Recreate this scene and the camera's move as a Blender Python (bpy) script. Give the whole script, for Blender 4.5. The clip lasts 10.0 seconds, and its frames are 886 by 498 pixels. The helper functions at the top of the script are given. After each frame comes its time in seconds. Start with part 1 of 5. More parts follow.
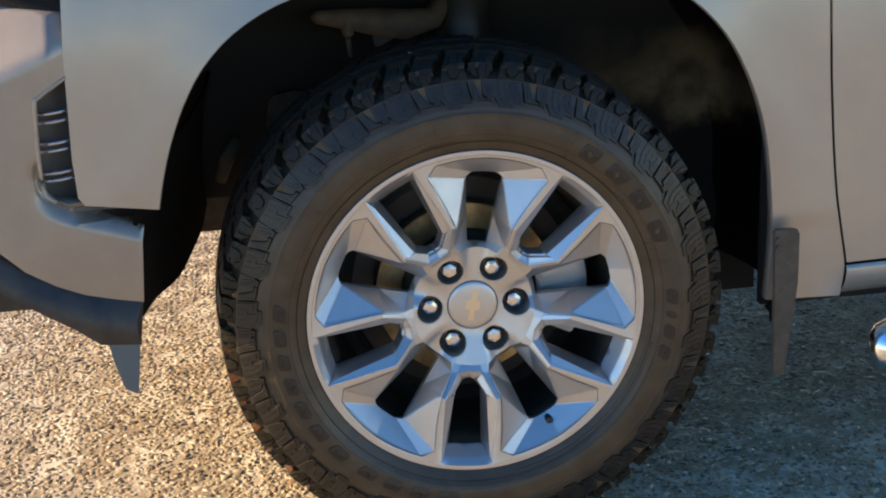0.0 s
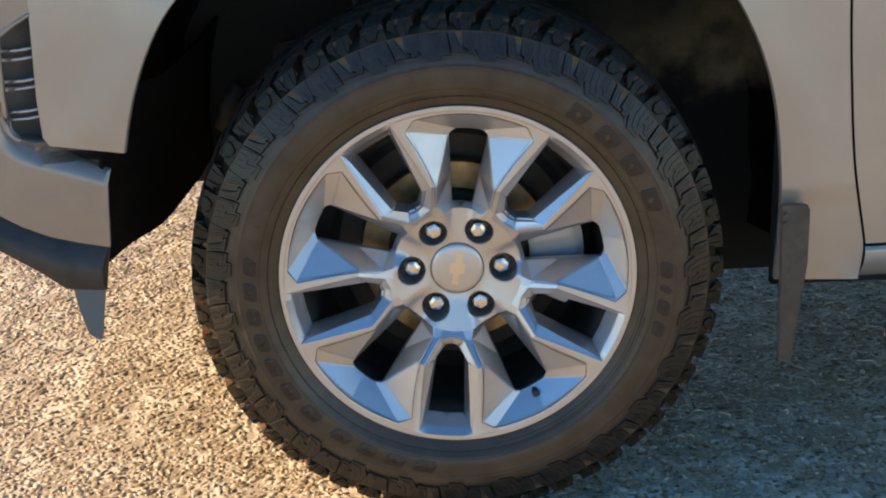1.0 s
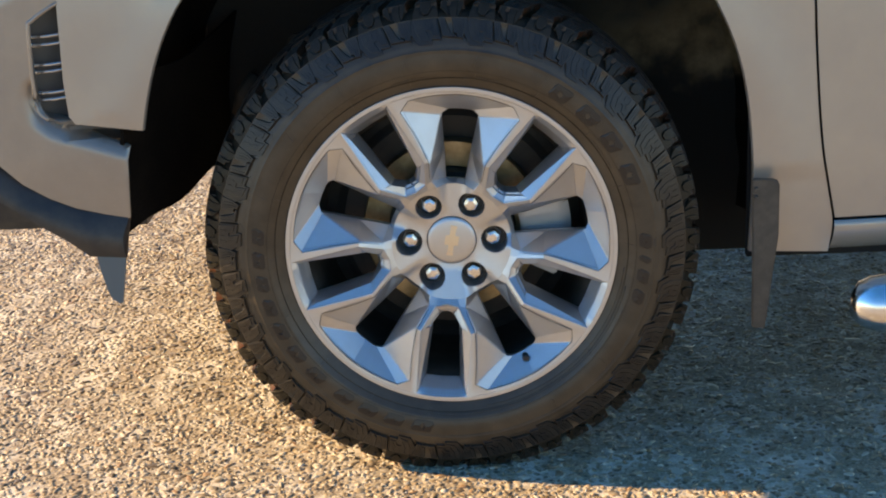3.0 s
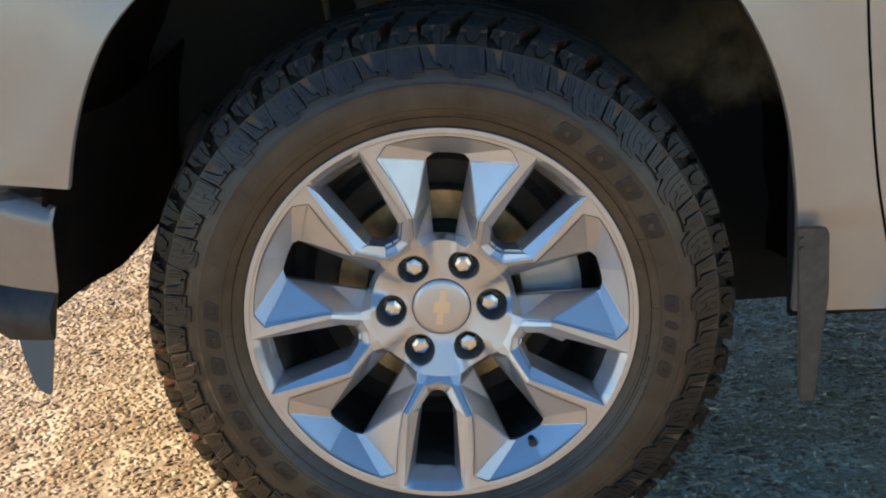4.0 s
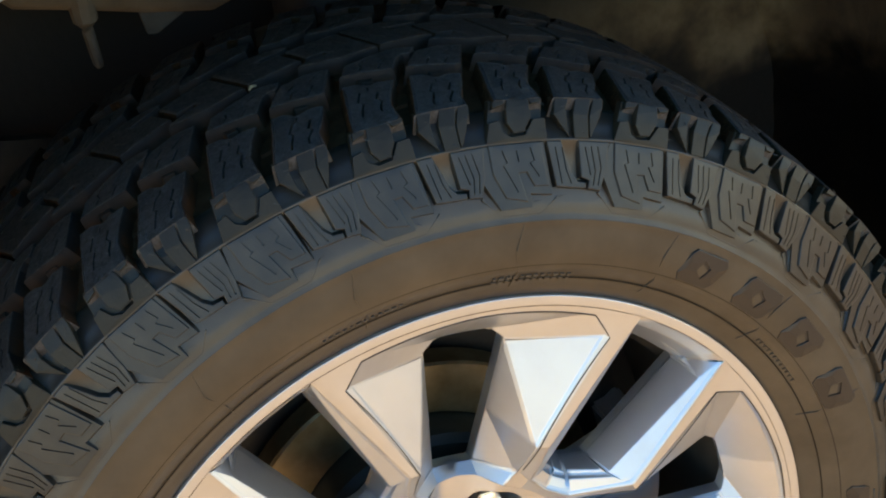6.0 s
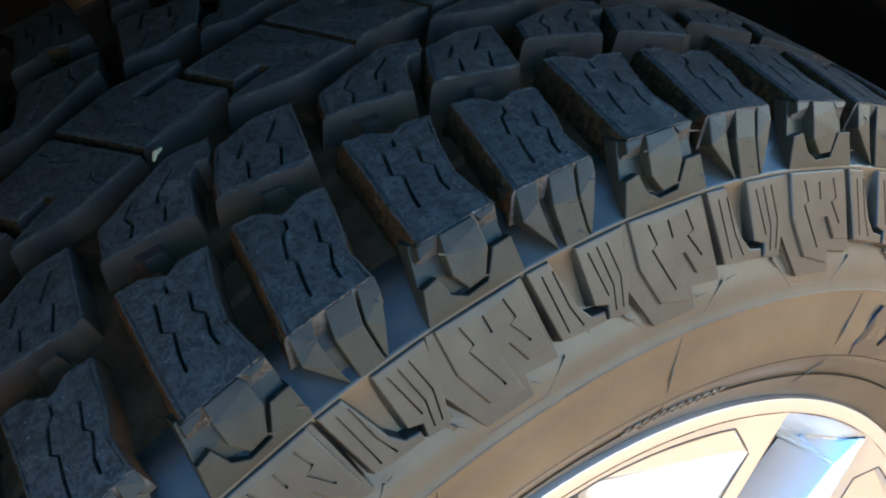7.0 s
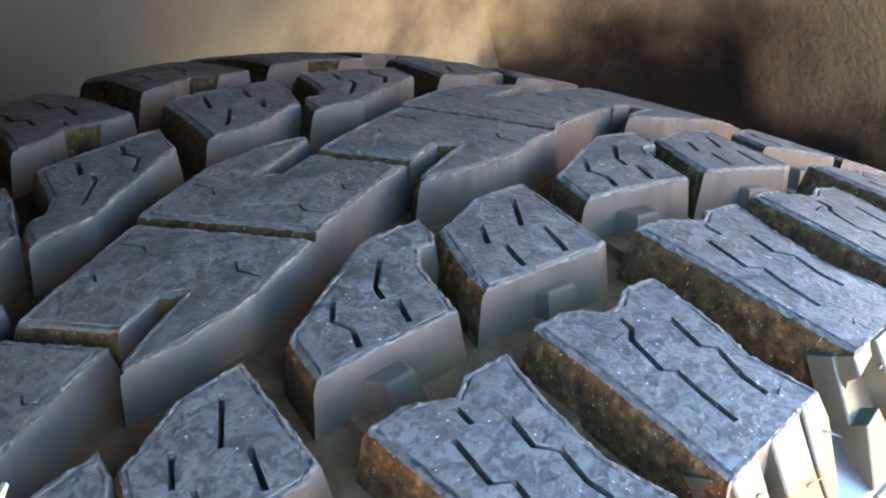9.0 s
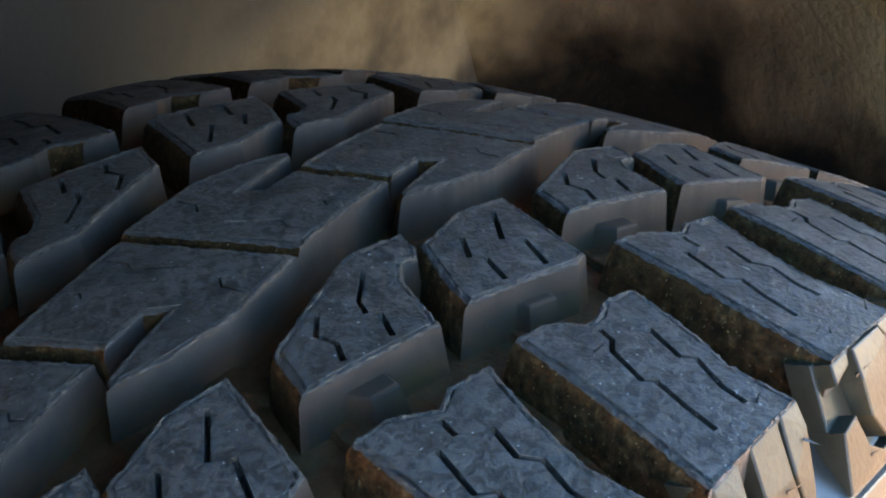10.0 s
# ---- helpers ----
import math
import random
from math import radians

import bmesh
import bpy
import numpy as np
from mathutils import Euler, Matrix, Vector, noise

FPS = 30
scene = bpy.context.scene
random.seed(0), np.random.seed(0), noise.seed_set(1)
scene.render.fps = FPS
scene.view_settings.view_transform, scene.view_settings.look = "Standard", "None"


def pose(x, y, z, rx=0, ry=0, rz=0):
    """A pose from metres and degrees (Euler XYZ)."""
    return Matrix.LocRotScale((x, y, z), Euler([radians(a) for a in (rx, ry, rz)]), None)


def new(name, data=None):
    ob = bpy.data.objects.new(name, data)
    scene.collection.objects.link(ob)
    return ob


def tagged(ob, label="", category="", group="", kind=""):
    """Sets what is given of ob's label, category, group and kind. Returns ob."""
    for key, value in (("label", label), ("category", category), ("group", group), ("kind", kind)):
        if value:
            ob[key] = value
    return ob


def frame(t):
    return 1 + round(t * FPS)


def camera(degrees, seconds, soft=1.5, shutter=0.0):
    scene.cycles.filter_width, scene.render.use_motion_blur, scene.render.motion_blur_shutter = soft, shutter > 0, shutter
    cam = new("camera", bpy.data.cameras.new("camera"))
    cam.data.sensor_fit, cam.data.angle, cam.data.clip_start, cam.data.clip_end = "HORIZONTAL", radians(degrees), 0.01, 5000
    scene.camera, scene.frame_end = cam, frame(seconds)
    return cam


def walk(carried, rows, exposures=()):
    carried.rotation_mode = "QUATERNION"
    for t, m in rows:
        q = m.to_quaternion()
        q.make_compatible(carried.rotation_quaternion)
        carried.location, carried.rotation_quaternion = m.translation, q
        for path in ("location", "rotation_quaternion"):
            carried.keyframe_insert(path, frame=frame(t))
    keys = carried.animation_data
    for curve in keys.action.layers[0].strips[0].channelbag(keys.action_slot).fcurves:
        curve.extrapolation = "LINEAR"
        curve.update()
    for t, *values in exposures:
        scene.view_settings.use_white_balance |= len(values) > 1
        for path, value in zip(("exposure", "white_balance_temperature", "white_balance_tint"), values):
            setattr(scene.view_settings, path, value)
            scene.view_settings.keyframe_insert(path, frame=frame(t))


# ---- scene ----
EXPOSURES = [
    (0.0, 1.30, 10700, 22), (1.0, 1.38, 11400, 22), (2.0, 1.32, 12000, 22), (3.5, 1.37, 11500, 22), (4.0, 1.38, 11700, 22), (4.5, 1.48, 12700, 22),
    (5.0, 1.66, 14000, 24), (5.5, 1.90, 16500, 24), (5.7, 2.04, 16500, 24), (6.8, 2.95, 12000, 20), (7.0, 3.28, 11500, 20),
    (7.5, 4.68, 11900, 25), (8.0, 5.85, 16500, 40), (8.5, 6.25, 19300, 41), (9.0, 6.34, 20000, 41), (9.6, 6.26, 20000, 41), (10.0, 4.68, 17800, 35),
]
cam = camera(34.53, 10.0, soft=2.0)
# seconds, place, turn in degrees
PATH = [
    (0.00, -0.3293, -2.1682, 1.2577, 70.993, 2.476, -8.334),
    (0.50, -0.1792, -2.0647, 1.2093, 70.607, 2.271, -4.312),
    (1.00, -0.0317, -2.0985, 1.2042, 69.897, 2.077, -1.046),
    (1.50, 0.0618, -2.1759, 1.2034, 69.852, 2.161, 0.090),
    (2.00, 0.0886, -2.2882, 1.2123, 70.203, 2.471, 1.264),
    (2.20, 0.0970, -2.3261, 1.2260, 69.969, 2.678, 1.775),
    (3.30, 0.0607, -2.2181, 1.1722, 71.026, 2.702, 1.001),
    (3.50, 0.0811, -2.1384, 1.1843, 70.709, 2.778, 1.217),
    (4.00, 0.0520, -1.9074, 1.1361, 71.263, 3.902, 0.001),
    (4.50, -0.0365, -1.6699, 1.1728, 69.553, 5.243, -2.565),
    (5.00, -0.1322, -1.3808, 1.1735, 67.884, 6.678, -6.763),
    (5.50, -0.1956, -1.0893, 1.1573, 65.632, 6.939, -12.308),
    (5.70, -0.2111, -0.9852, 1.1657, 64.217, 6.782, -15.158),
    (6.80, -0.2545, -0.4242, 1.1200, 53.202, 4.264, -35.317),
    (7.00, -0.2403, -0.3507, 1.0913, 52.735, 4.296, -37.908),
    (7.20, -0.2252, -0.2806, 1.0600, 53.000, 4.122, -40.670),
    (7.50, -0.1982, -0.2134, 1.0351, 52.877, 4.362, -43.082),
    (8.00, -0.1743, -0.1505, 0.9927, 54.376, 3.668, -48.095),
    (8.50, -0.1726, -0.1313, 0.9842, 56.378, 3.376, -50.723),
    (9.00, -0.1723, -0.1310, 0.9875, 58.105, 3.735, -51.734),
    (9.50, -0.1735, -0.1315, 0.9884, 58.739, 3.894, -52.292),
    (10.00, -0.1749, -0.1326, 0.9895, 58.597, 3.779, -52.716),
]
walk(cam, [(row[0], pose(*row[1:])) for row in PATH], EXPOSURES)

# ---------------------------------------------------------------- sky and sun
SUN = Vector((-0.90, 0.11, 0.41)).normalized()
world = bpy.data.worlds.new("sky")
scene.world = world
world.use_nodes = True
wn = world.node_tree.nodes
sky = wn.new("ShaderNodeTexSky")
sky.sky_type = "NISHITA"
sky.sun_disc = False
sky.sun_elevation = math.asin(SUN.z)
sky.sun_rotation = math.atan2(SUN.x, SUN.y)
sky.air_density, sky.dust_density, sky.ozone_density = 0.9, 0.0, 5.0
deep = wn.new("ShaderNodeHueSaturation")
deep.inputs["Saturation"].default_value = 1.27
deep.inputs["Hue"].default_value = 0.504
world.node_tree.links.new(sky.outputs[0], deep.inputs["Color"])
world.node_tree.links.new(deep.outputs[0], wn["Background"].inputs[0])
wn["Background"].inputs[1].default_value = 0.15
sun = new("sun", bpy.data.lights.new("sun", "SUN"))
sun.data.energy = 4.4
sun.data.angle = radians(0.53)
sun.data.color = (1.0, 0.91, 0.70)
sun.matrix_world = SUN.to_track_quat("Z", "Y").to_matrix().to_4x4()

# ---------------------------------------------------------------- materials


def material(name, color, rough=0.5, metal=0.0, coat=0.0, spec=0.5):
    m = bpy.data.materials.new(name)
    m.use_nodes = True
    b = m.node_tree.nodes["Principled BSDF"]
    b.inputs["Base Color"].default_value = (*color, 1)
    b.inputs["Roughness"].default_value = rough
    b.inputs["Metallic"].default_value = metal
    b.inputs["Coat Weight"].default_value = coat
    b.inputs["Specular IOR Level"].default_value = spec
    return m


def node(m, kind, **values):
    n = m.node_tree.nodes.new(kind)
    for key, value in values.items():
        n.inputs[key.replace("_", " ")].default_value = value
    return n


def join(m, a, b):
    m.node_tree.links.new(a, b)


def coords(m, out="Object"):
    return node(m, "ShaderNodeTexCoord").outputs[out]


def noise_of(m, scale, detail=4.0, rough=0.55, vector=None):
    n = node(m, "ShaderNodeTexNoise", Scale=scale, Detail=detail, Roughness=rough)
    join(m, vector if vector else coords(m), n.inputs["Vector"])
    return n.outputs["Fac"]


def ramp(m, fac, stops):
    r = m.node_tree.nodes.new("ShaderNodeValToRGB")
    while len(r.color_ramp.elements) < len(stops):
        r.color_ramp.elements.new(0.5)
    for e, (p, c) in zip(r.color_ramp.elements, stops):
        e.position = p
        e.color = (*c, 1) if len(c) == 3 else c
    join(m, fac, r.inputs[0])
    return r.outputs[0]


def mixed(m, fac, a, b):
    x = m.node_tree.nodes.new("ShaderNodeMix")
    x.data_type = "RGBA"
    join(m, fac, x.inputs[0])
    for value, slot in ((a, x.inputs[6]), (b, x.inputs[7])):
        if isinstance(value, tuple):
            slot.default_value = (*value, 1)
        else:
            join(m, value, slot)
    return x.outputs[2]


def bump(m, height, strength=0.3, distance=0.001, after=None):
    b = node(m, "ShaderNodeBump", Strength=strength, Distance=distance)
    join(m, height, b.inputs["Height"])
    if after:
        join(m, after, b.inputs["Normal"])
    return b.outputs["Normal"]


def bsdf(m):
    return m.node_tree.nodes["Principled BSDF"]


# rubber of the tread: grey black, finely wrinkled, scuffed pale in places


def varied(m, scale, detail, rough, turns, warp=0.0):
    """Noise that differs from block to block."""
    info = node(m, "ShaderNodeObjectInfo")
    n = node(m, "ShaderNodeTexNoise", Scale=scale, Detail=detail, Roughness=rough, Distortion=warp)
    n.noise_dimensions = "4D"
    w = node(m, "ShaderNodeMath")
    w.operation = "MULTIPLY"
    w.inputs[1].default_value = turns
    join(m, info.outputs["Random"], w.inputs[0])
    join(m, w.outputs[0], n.inputs["W"])
    join(m, coords(m), n.inputs["Vector"])
    return n.outputs["Fac"]


def groove_brown(m, col, patch):
    """Brown that grows towards the groove bottoms: mud, reddened for light bounced there."""
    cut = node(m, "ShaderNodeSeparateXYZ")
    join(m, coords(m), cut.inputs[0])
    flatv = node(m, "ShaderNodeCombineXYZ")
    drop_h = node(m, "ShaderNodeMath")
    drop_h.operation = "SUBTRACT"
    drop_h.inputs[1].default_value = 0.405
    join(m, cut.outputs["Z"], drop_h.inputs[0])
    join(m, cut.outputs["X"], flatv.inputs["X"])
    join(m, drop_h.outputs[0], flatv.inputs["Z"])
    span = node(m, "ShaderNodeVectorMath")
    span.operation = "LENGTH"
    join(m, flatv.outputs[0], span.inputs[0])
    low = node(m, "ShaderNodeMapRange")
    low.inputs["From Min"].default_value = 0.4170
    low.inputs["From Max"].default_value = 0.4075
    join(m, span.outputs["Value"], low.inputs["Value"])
    brown_fac = node(m, "ShaderNodeMath")
    brown_fac.operation = "MULTIPLY"
    join(m, low.outputs[0], brown_fac.inputs[0])
    join(m, ramp(m, patch, [(0.35, (0.25, 0.25, 0.25)), (0.62, (1, 1, 1))]), brown_fac.inputs[1])
    return mixed(m, brown_fac.outputs[0], col, (0.085, 0.026, 0.010))


RUBBER = material("tread_rubber", (0.06, 0.06, 0.06), 0.6, spec=0.28)
blotch = varied(RUBBER, 110, 5, 0.6, 40)
wrinkle = varied(RUBBER, 330, 4, 0.58, 40, 1.2)
grain = varied(RUBBER, 1300, 2, 0.5, 40)
speck = varied(RUBBER, 900, 2, 0.5, 90)
scuff = varied(RUBBER, 60, 6, 0.75, 60, 0.6)
col = mixed(RUBBER, ramp(RUBBER, blotch, [(0.34, (0, 0, 0)), (0.66, (1, 1, 1))]), (0.045, 0.037, 0.033), (0.068, 0.057, 0.051))
col = mixed(RUBBER, ramp(RUBBER, wrinkle, [(0.42, (1, 1, 1)), (0.56, (0, 0, 0))]), col, (0.026, 0.021, 0.017))
col = mixed(RUBBER, ramp(RUBBER, scuff, [(0.58, (0, 0, 0)), (0.76, (0.55, 0.55, 0.55))]), col, (0.165, 0.150, 0.130))
col = mixed(RUBBER, ramp(RUBBER, speck, [(0.690, (0, 0, 0)), (0.735, (0.85, 0.85, 0.85))]), col, (0.30, 0.285, 0.26))
join(RUBBER, col, bsdf(RUBBER).inputs["Base Color"])
join(RUBBER, ramp(RUBBER, blotch, [(0.32, (0.42, 0.42, 0.42)), (0.62, (0.64, 0.64, 0.64))]), bsdf(RUBBER).inputs["Roughness"])
join(RUBBER, bump(RUBBER, grain, 0.5, 0.0005, bump(RUBBER, wrinkle, 0.8, 0.0006, bump(RUBBER, scuff, 0.25, 0.0022))), bsdf(RUBBER).inputs["Normal"])

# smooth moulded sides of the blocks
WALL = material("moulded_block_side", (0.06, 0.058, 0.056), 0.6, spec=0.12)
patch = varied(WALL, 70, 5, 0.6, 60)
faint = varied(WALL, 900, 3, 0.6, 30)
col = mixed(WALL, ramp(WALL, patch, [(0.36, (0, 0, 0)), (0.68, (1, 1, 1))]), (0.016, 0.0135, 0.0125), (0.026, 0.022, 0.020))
join(WALL, groove_brown(WALL, col, patch), bsdf(WALL).inputs["Base Color"])
join(WALL, ramp(WALL, patch, [(0.35, (0.52, 0.52, 0.52)), (0.70, (0.66, 0.66, 0.66))]), bsdf(WALL).inputs["Roughness"])
join(WALL, bump(WALL, faint, 0.18, 0.0004, bump(WALL, patch, 0.12, 0.0015)), bsdf(WALL).inputs["Normal"])

# torn and dusty rubber along the edges of the blocks
EDGE = material("worn_edge_rubber", (0.07, 0.06, 0.05), 0.6)
torn = varied(EDGE, 520, 6, 0.75, 70)
crumb = varied(EDGE, 1500, 3, 0.7, 30)
col = mixed(EDGE, ramp(EDGE, torn, [(0.38, (0, 0, 0)), (0.60, (1, 1, 1))]), (0.014, 0.011, 0.009), (0.074, 0.063, 0.053))
col = mixed(EDGE, ramp(EDGE, crumb, [(0.65, (0, 0, 0)), (0.74, (0.9, 0.9, 0.9))]), col, (0.30, 0.27, 0.23))
join(EDGE, col, bsdf(EDGE).inputs["Base Color"])
join(EDGE, ramp(EDGE, torn, [(0.3, (0.42, 0.42, 0.42)), (0.7, (0.7, 0.7, 0.7))]), bsdf(EDGE).inputs["Roughness"])
join(EDGE, bump(EDGE, crumb, 0.8, 0.0010, bump(EDGE, torn, 1.0, 0.0028)), bsdf(EDGE).inputs["Normal"])

# leading sides of the blocks: dark brown put in for their warm shade
SHADED = material("shaded_block_side", (0.045, 0.028, 0.017), 0.9, spec=0.05)
mottle = noise_of(SHADED, 300, 5, 0.65)
grit = noise_of(SHADED, 1300, 2, 0.5)
col = ramp(SHADED, mottle, [(0.36, (0.024, 0.008, 0.0035)), (0.58, (0.068, 0.021, 0.008)), (0.74, (0.14, 0.055, 0.023))])
col = mixed(SHADED, ramp(SHADED, grit, [(0.68, (0, 0, 0)), (0.73, (0.8, 0.8, 0.8))]), col, (0.30, 0.16, 0.075))
join(SHADED, col, bsdf(SHADED).inputs["Base Color"])
join(SHADED, bump(SHADED, mottle, 0.8, 0.002), bsdf(SHADED).inputs["Normal"])

# rubber of the side: the same, browned by road dust
SIDE = material("sidewall_rubber", (0.045, 0.040, 0.034), 0.36, spec=0.5)
fine = noise_of(SIDE, 900, 4, 0.6)
wide = noise_of(SIDE, 25, 5, 0.6)
col = mixed(SIDE, ramp(SIDE, wide, [(0.32, (0, 0, 0)), (0.70, (1, 1, 1))]), (0.036, 0.0255, 0.0165), (0.068, 0.049, 0.032))
join(SIDE, col, bsdf(SIDE).inputs["Base Color"])
join(SIDE, bump(SIDE, fine, 0.2, 0.0004, bump(SIDE, wide, 0.15, 0.002)), bsdf(SIDE).inputs["Normal"])

# moulded ribs and raised shapes keep the black shine of new rubber
RIB = material("glossy_rib_rubber", (0.022, 0.020, 0.018), 0.33, spec=0.42)
wide = noise_of(RIB, 60, 5, 0.6)
join(RIB, mixed(RIB, ramp(RIB, wide, [(0.40, (0, 0, 0)), (0.72, (1, 1, 1))]), (0.018, 0.0145, 0.0115), (0.036, 0.029, 0.0215)), bsdf(RIB).inputs["Base Color"])
join(RIB, bump(RIB, noise_of(RIB, 900, 4), 0.15, 0.0003), bsdf(RIB).inputs["Normal"])
PAD = material("shoulder_rubber", (0.028, 0.024, 0.019), 0.36, spec=0.22)
wide = noise_of(PAD, 80, 5, 0.6)
pits = noise_of(PAD, 600, 3, 0.6)
col = mixed(PAD, ramp(PAD, wide, [(0.35, (0, 0, 0)), (0.70, (1, 1, 1))]), (0.015, 0.012, 0.0078), (0.026, 0.021, 0.0135))
join(PAD, mixed(PAD, ramp(PAD, pits, [(0.64, (0, 0, 0)), (0.70, (0.8, 0.8, 0.8))]), col, (0.012, 0.009, 0.007)), bsdf(PAD).inputs["Base Color"])
join(PAD, bump(PAD, pits, 0.25, 0.0006), bsdf(PAD).inputs["Normal"])
HAIR = material("mould_hair_rubber", (0.006, 0.005, 0.004), 0.35)
LETTER = material("raised_shape_rubber", (0.012, 0.011, 0.011), 0.30)
join(LETTER, bump(LETTER, noise_of(LETTER, 700, 3), 0.15, 0.0003), bsdf(LETTER).inputs["Normal"])

# shadow in the sidewall's moulded steps, painted as dull dark rubber
STEP_SHADE = material("step_shade_rubber", (0.020, 0.0145, 0.0098), 0.85, spec=0.1)

# rubber deep in the grooves: mud brown, reddened for light bounced between the blocks
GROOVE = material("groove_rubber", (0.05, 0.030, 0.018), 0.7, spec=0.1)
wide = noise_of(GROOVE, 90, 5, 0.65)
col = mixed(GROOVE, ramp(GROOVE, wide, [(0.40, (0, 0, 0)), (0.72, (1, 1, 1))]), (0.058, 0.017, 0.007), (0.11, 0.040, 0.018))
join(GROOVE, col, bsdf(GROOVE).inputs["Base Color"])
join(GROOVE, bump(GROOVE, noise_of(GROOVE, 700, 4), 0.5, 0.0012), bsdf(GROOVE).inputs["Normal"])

# silver paint of the wheel
ALLOY = material("silver_wheel_paint", (0.60, 0.59, 0.57), 0.45, 0.9)
dust = noise_of(ALLOY, 30, 6, 0.65)
join(ALLOY, mixed(ALLOY, ramp(ALLOY, dust, [(0.45, (0, 0, 0)), (0.85, (0.5, 0.5, 0.5))]), (0.545, 0.565, 0.585), (0.485, 0.485, 0.475)), bsdf(ALLOY).inputs["Base Color"])
join(ALLOY, ramp(ALLOY, dust, [(0.3, (0.36, 0.36, 0.36)), (0.8, (0.43, 0.43, 0.43))]), bsdf(ALLOY).inputs["Roughness"])
join(ALLOY, bump(ALLOY, noise_of(ALLOY, 2500, 2), 0.06, 0.0002), bsdf(ALLOY).inputs["Normal"])

# taupe metallic body paint
PAINT = material("taupe_metallic_paint", (0.355, 0.325, 0.29), 0.40, 0.55, 0.8)
bsdf(PAINT).inputs["Coat Roughness"].default_value = 0.16
flake = noise_of(PAINT, 6000, 1)
film = noise_of(PAINT, 7, 5, 0.6)
join(PAINT, mixed(PAINT, ramp(PAINT, film, [(0.40, (0, 0, 0)), (0.80, (1, 1, 1))]), (0.355, 0.325, 0.29), (0.415, 0.37, 0.315)), bsdf(PAINT).inputs["Base Color"])
join(PAINT, bump(PAINT, flake, 0.05, 0.0002, bump(PAINT, noise_of(PAINT, 12, 2), 0.02, 0.01)), bsdf(PAINT).inputs["Normal"])

# the same paint on the bumper, darker and filmed with road dust
BUMPER_PAINT = material("dusty_taupe_bumper_paint", (0.27, 0.24, 0.21), 0.40, 0.5, 0.8)
bsdf(BUMPER_PAINT).inputs["Coat Roughness"].default_value = 0.14
film = noise_of(BUMPER_PAINT, 9, 5, 0.6)
spots = noise_of(BUMPER_PAINT, 260, 3, 0.6)
col = mixed(BUMPER_PAINT, ramp(BUMPER_PAINT, film, [(0.40, (0, 0, 0)), (0.75, (1, 1, 1))]), (0.268, 0.237, 0.208), (0.325, 0.283, 0.242))
col = mixed(BUMPER_PAINT, ramp(BUMPER_PAINT, spots, [(0.66, (0, 0, 0)), (0.74, (0.5, 0.5, 0.5))]), col, (0.40, 0.34, 0.27))
join(BUMPER_PAINT, col, bsdf(BUMPER_PAINT).inputs["Base Color"])
join(BUMPER_PAINT, bump(BUMPER_PAINT, noise_of(BUMPER_PAINT, 6000, 1), 0.05, 0.0002, bump(BUMPER_PAINT, film, 0.03, 0.01)), bsdf(BUMPER_PAINT).inputs["Normal"])

PLASTIC = material("black_plastic", (0.022, 0.022, 0.023), 0.42)
dust = noise_of(PLASTIC, 18, 6, 0.65)
join(PLASTIC, mixed(PLASTIC, ramp(PLASTIC, dust, [(0.42, (0, 0, 0)), (0.80, (1, 1, 1))]), (0.020, 0.020, 0.021), (0.060, 0.050, 0.040)), bsdf(PLASTIC).inputs["Base Color"])
join(PLASTIC, bump(PLASTIC, noise_of(PLASTIC, 1100, 3), 0.25, 0.0005), bsdf(PLASTIC).inputs["Normal"])

LINER = material("wheel_arch_liner_felt", (0.014, 0.012, 0.010), 0.9, spec=0.1)
dust = noise_of(LINER, 14, 5, 0.6)
streak = node(LINER, "ShaderNodeMapping")
streak.inputs["Scale"].default_value = (22, 22, 11)
join(LINER, coords(LINER), streak.inputs["Vector"])
run = noise_of(LINER, 1.0, 5, 0.6, streak.outputs[0])
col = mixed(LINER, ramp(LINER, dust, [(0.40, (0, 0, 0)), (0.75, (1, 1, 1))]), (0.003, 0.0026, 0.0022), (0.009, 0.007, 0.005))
join(LINER, bump(LINER, noise_of(LINER, 160, 5), 0.6, 0.003), bsdf(LINER).inputs["Normal"])



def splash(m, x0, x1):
    """Mask of a hand-placed band behind the tyre, dust tan lightened for bounced light."""
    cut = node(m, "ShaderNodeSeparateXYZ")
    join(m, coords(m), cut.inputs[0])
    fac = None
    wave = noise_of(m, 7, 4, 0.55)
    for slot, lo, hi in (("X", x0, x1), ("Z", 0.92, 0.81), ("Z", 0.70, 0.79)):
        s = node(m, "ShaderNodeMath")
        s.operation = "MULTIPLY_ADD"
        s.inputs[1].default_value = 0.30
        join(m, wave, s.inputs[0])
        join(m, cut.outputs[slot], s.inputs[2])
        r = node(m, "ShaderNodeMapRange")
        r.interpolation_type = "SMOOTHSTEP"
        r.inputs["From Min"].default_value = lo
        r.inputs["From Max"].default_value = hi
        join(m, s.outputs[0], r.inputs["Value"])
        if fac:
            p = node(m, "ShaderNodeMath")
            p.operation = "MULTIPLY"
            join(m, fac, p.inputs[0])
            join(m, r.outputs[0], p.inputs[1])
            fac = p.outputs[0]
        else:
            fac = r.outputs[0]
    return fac


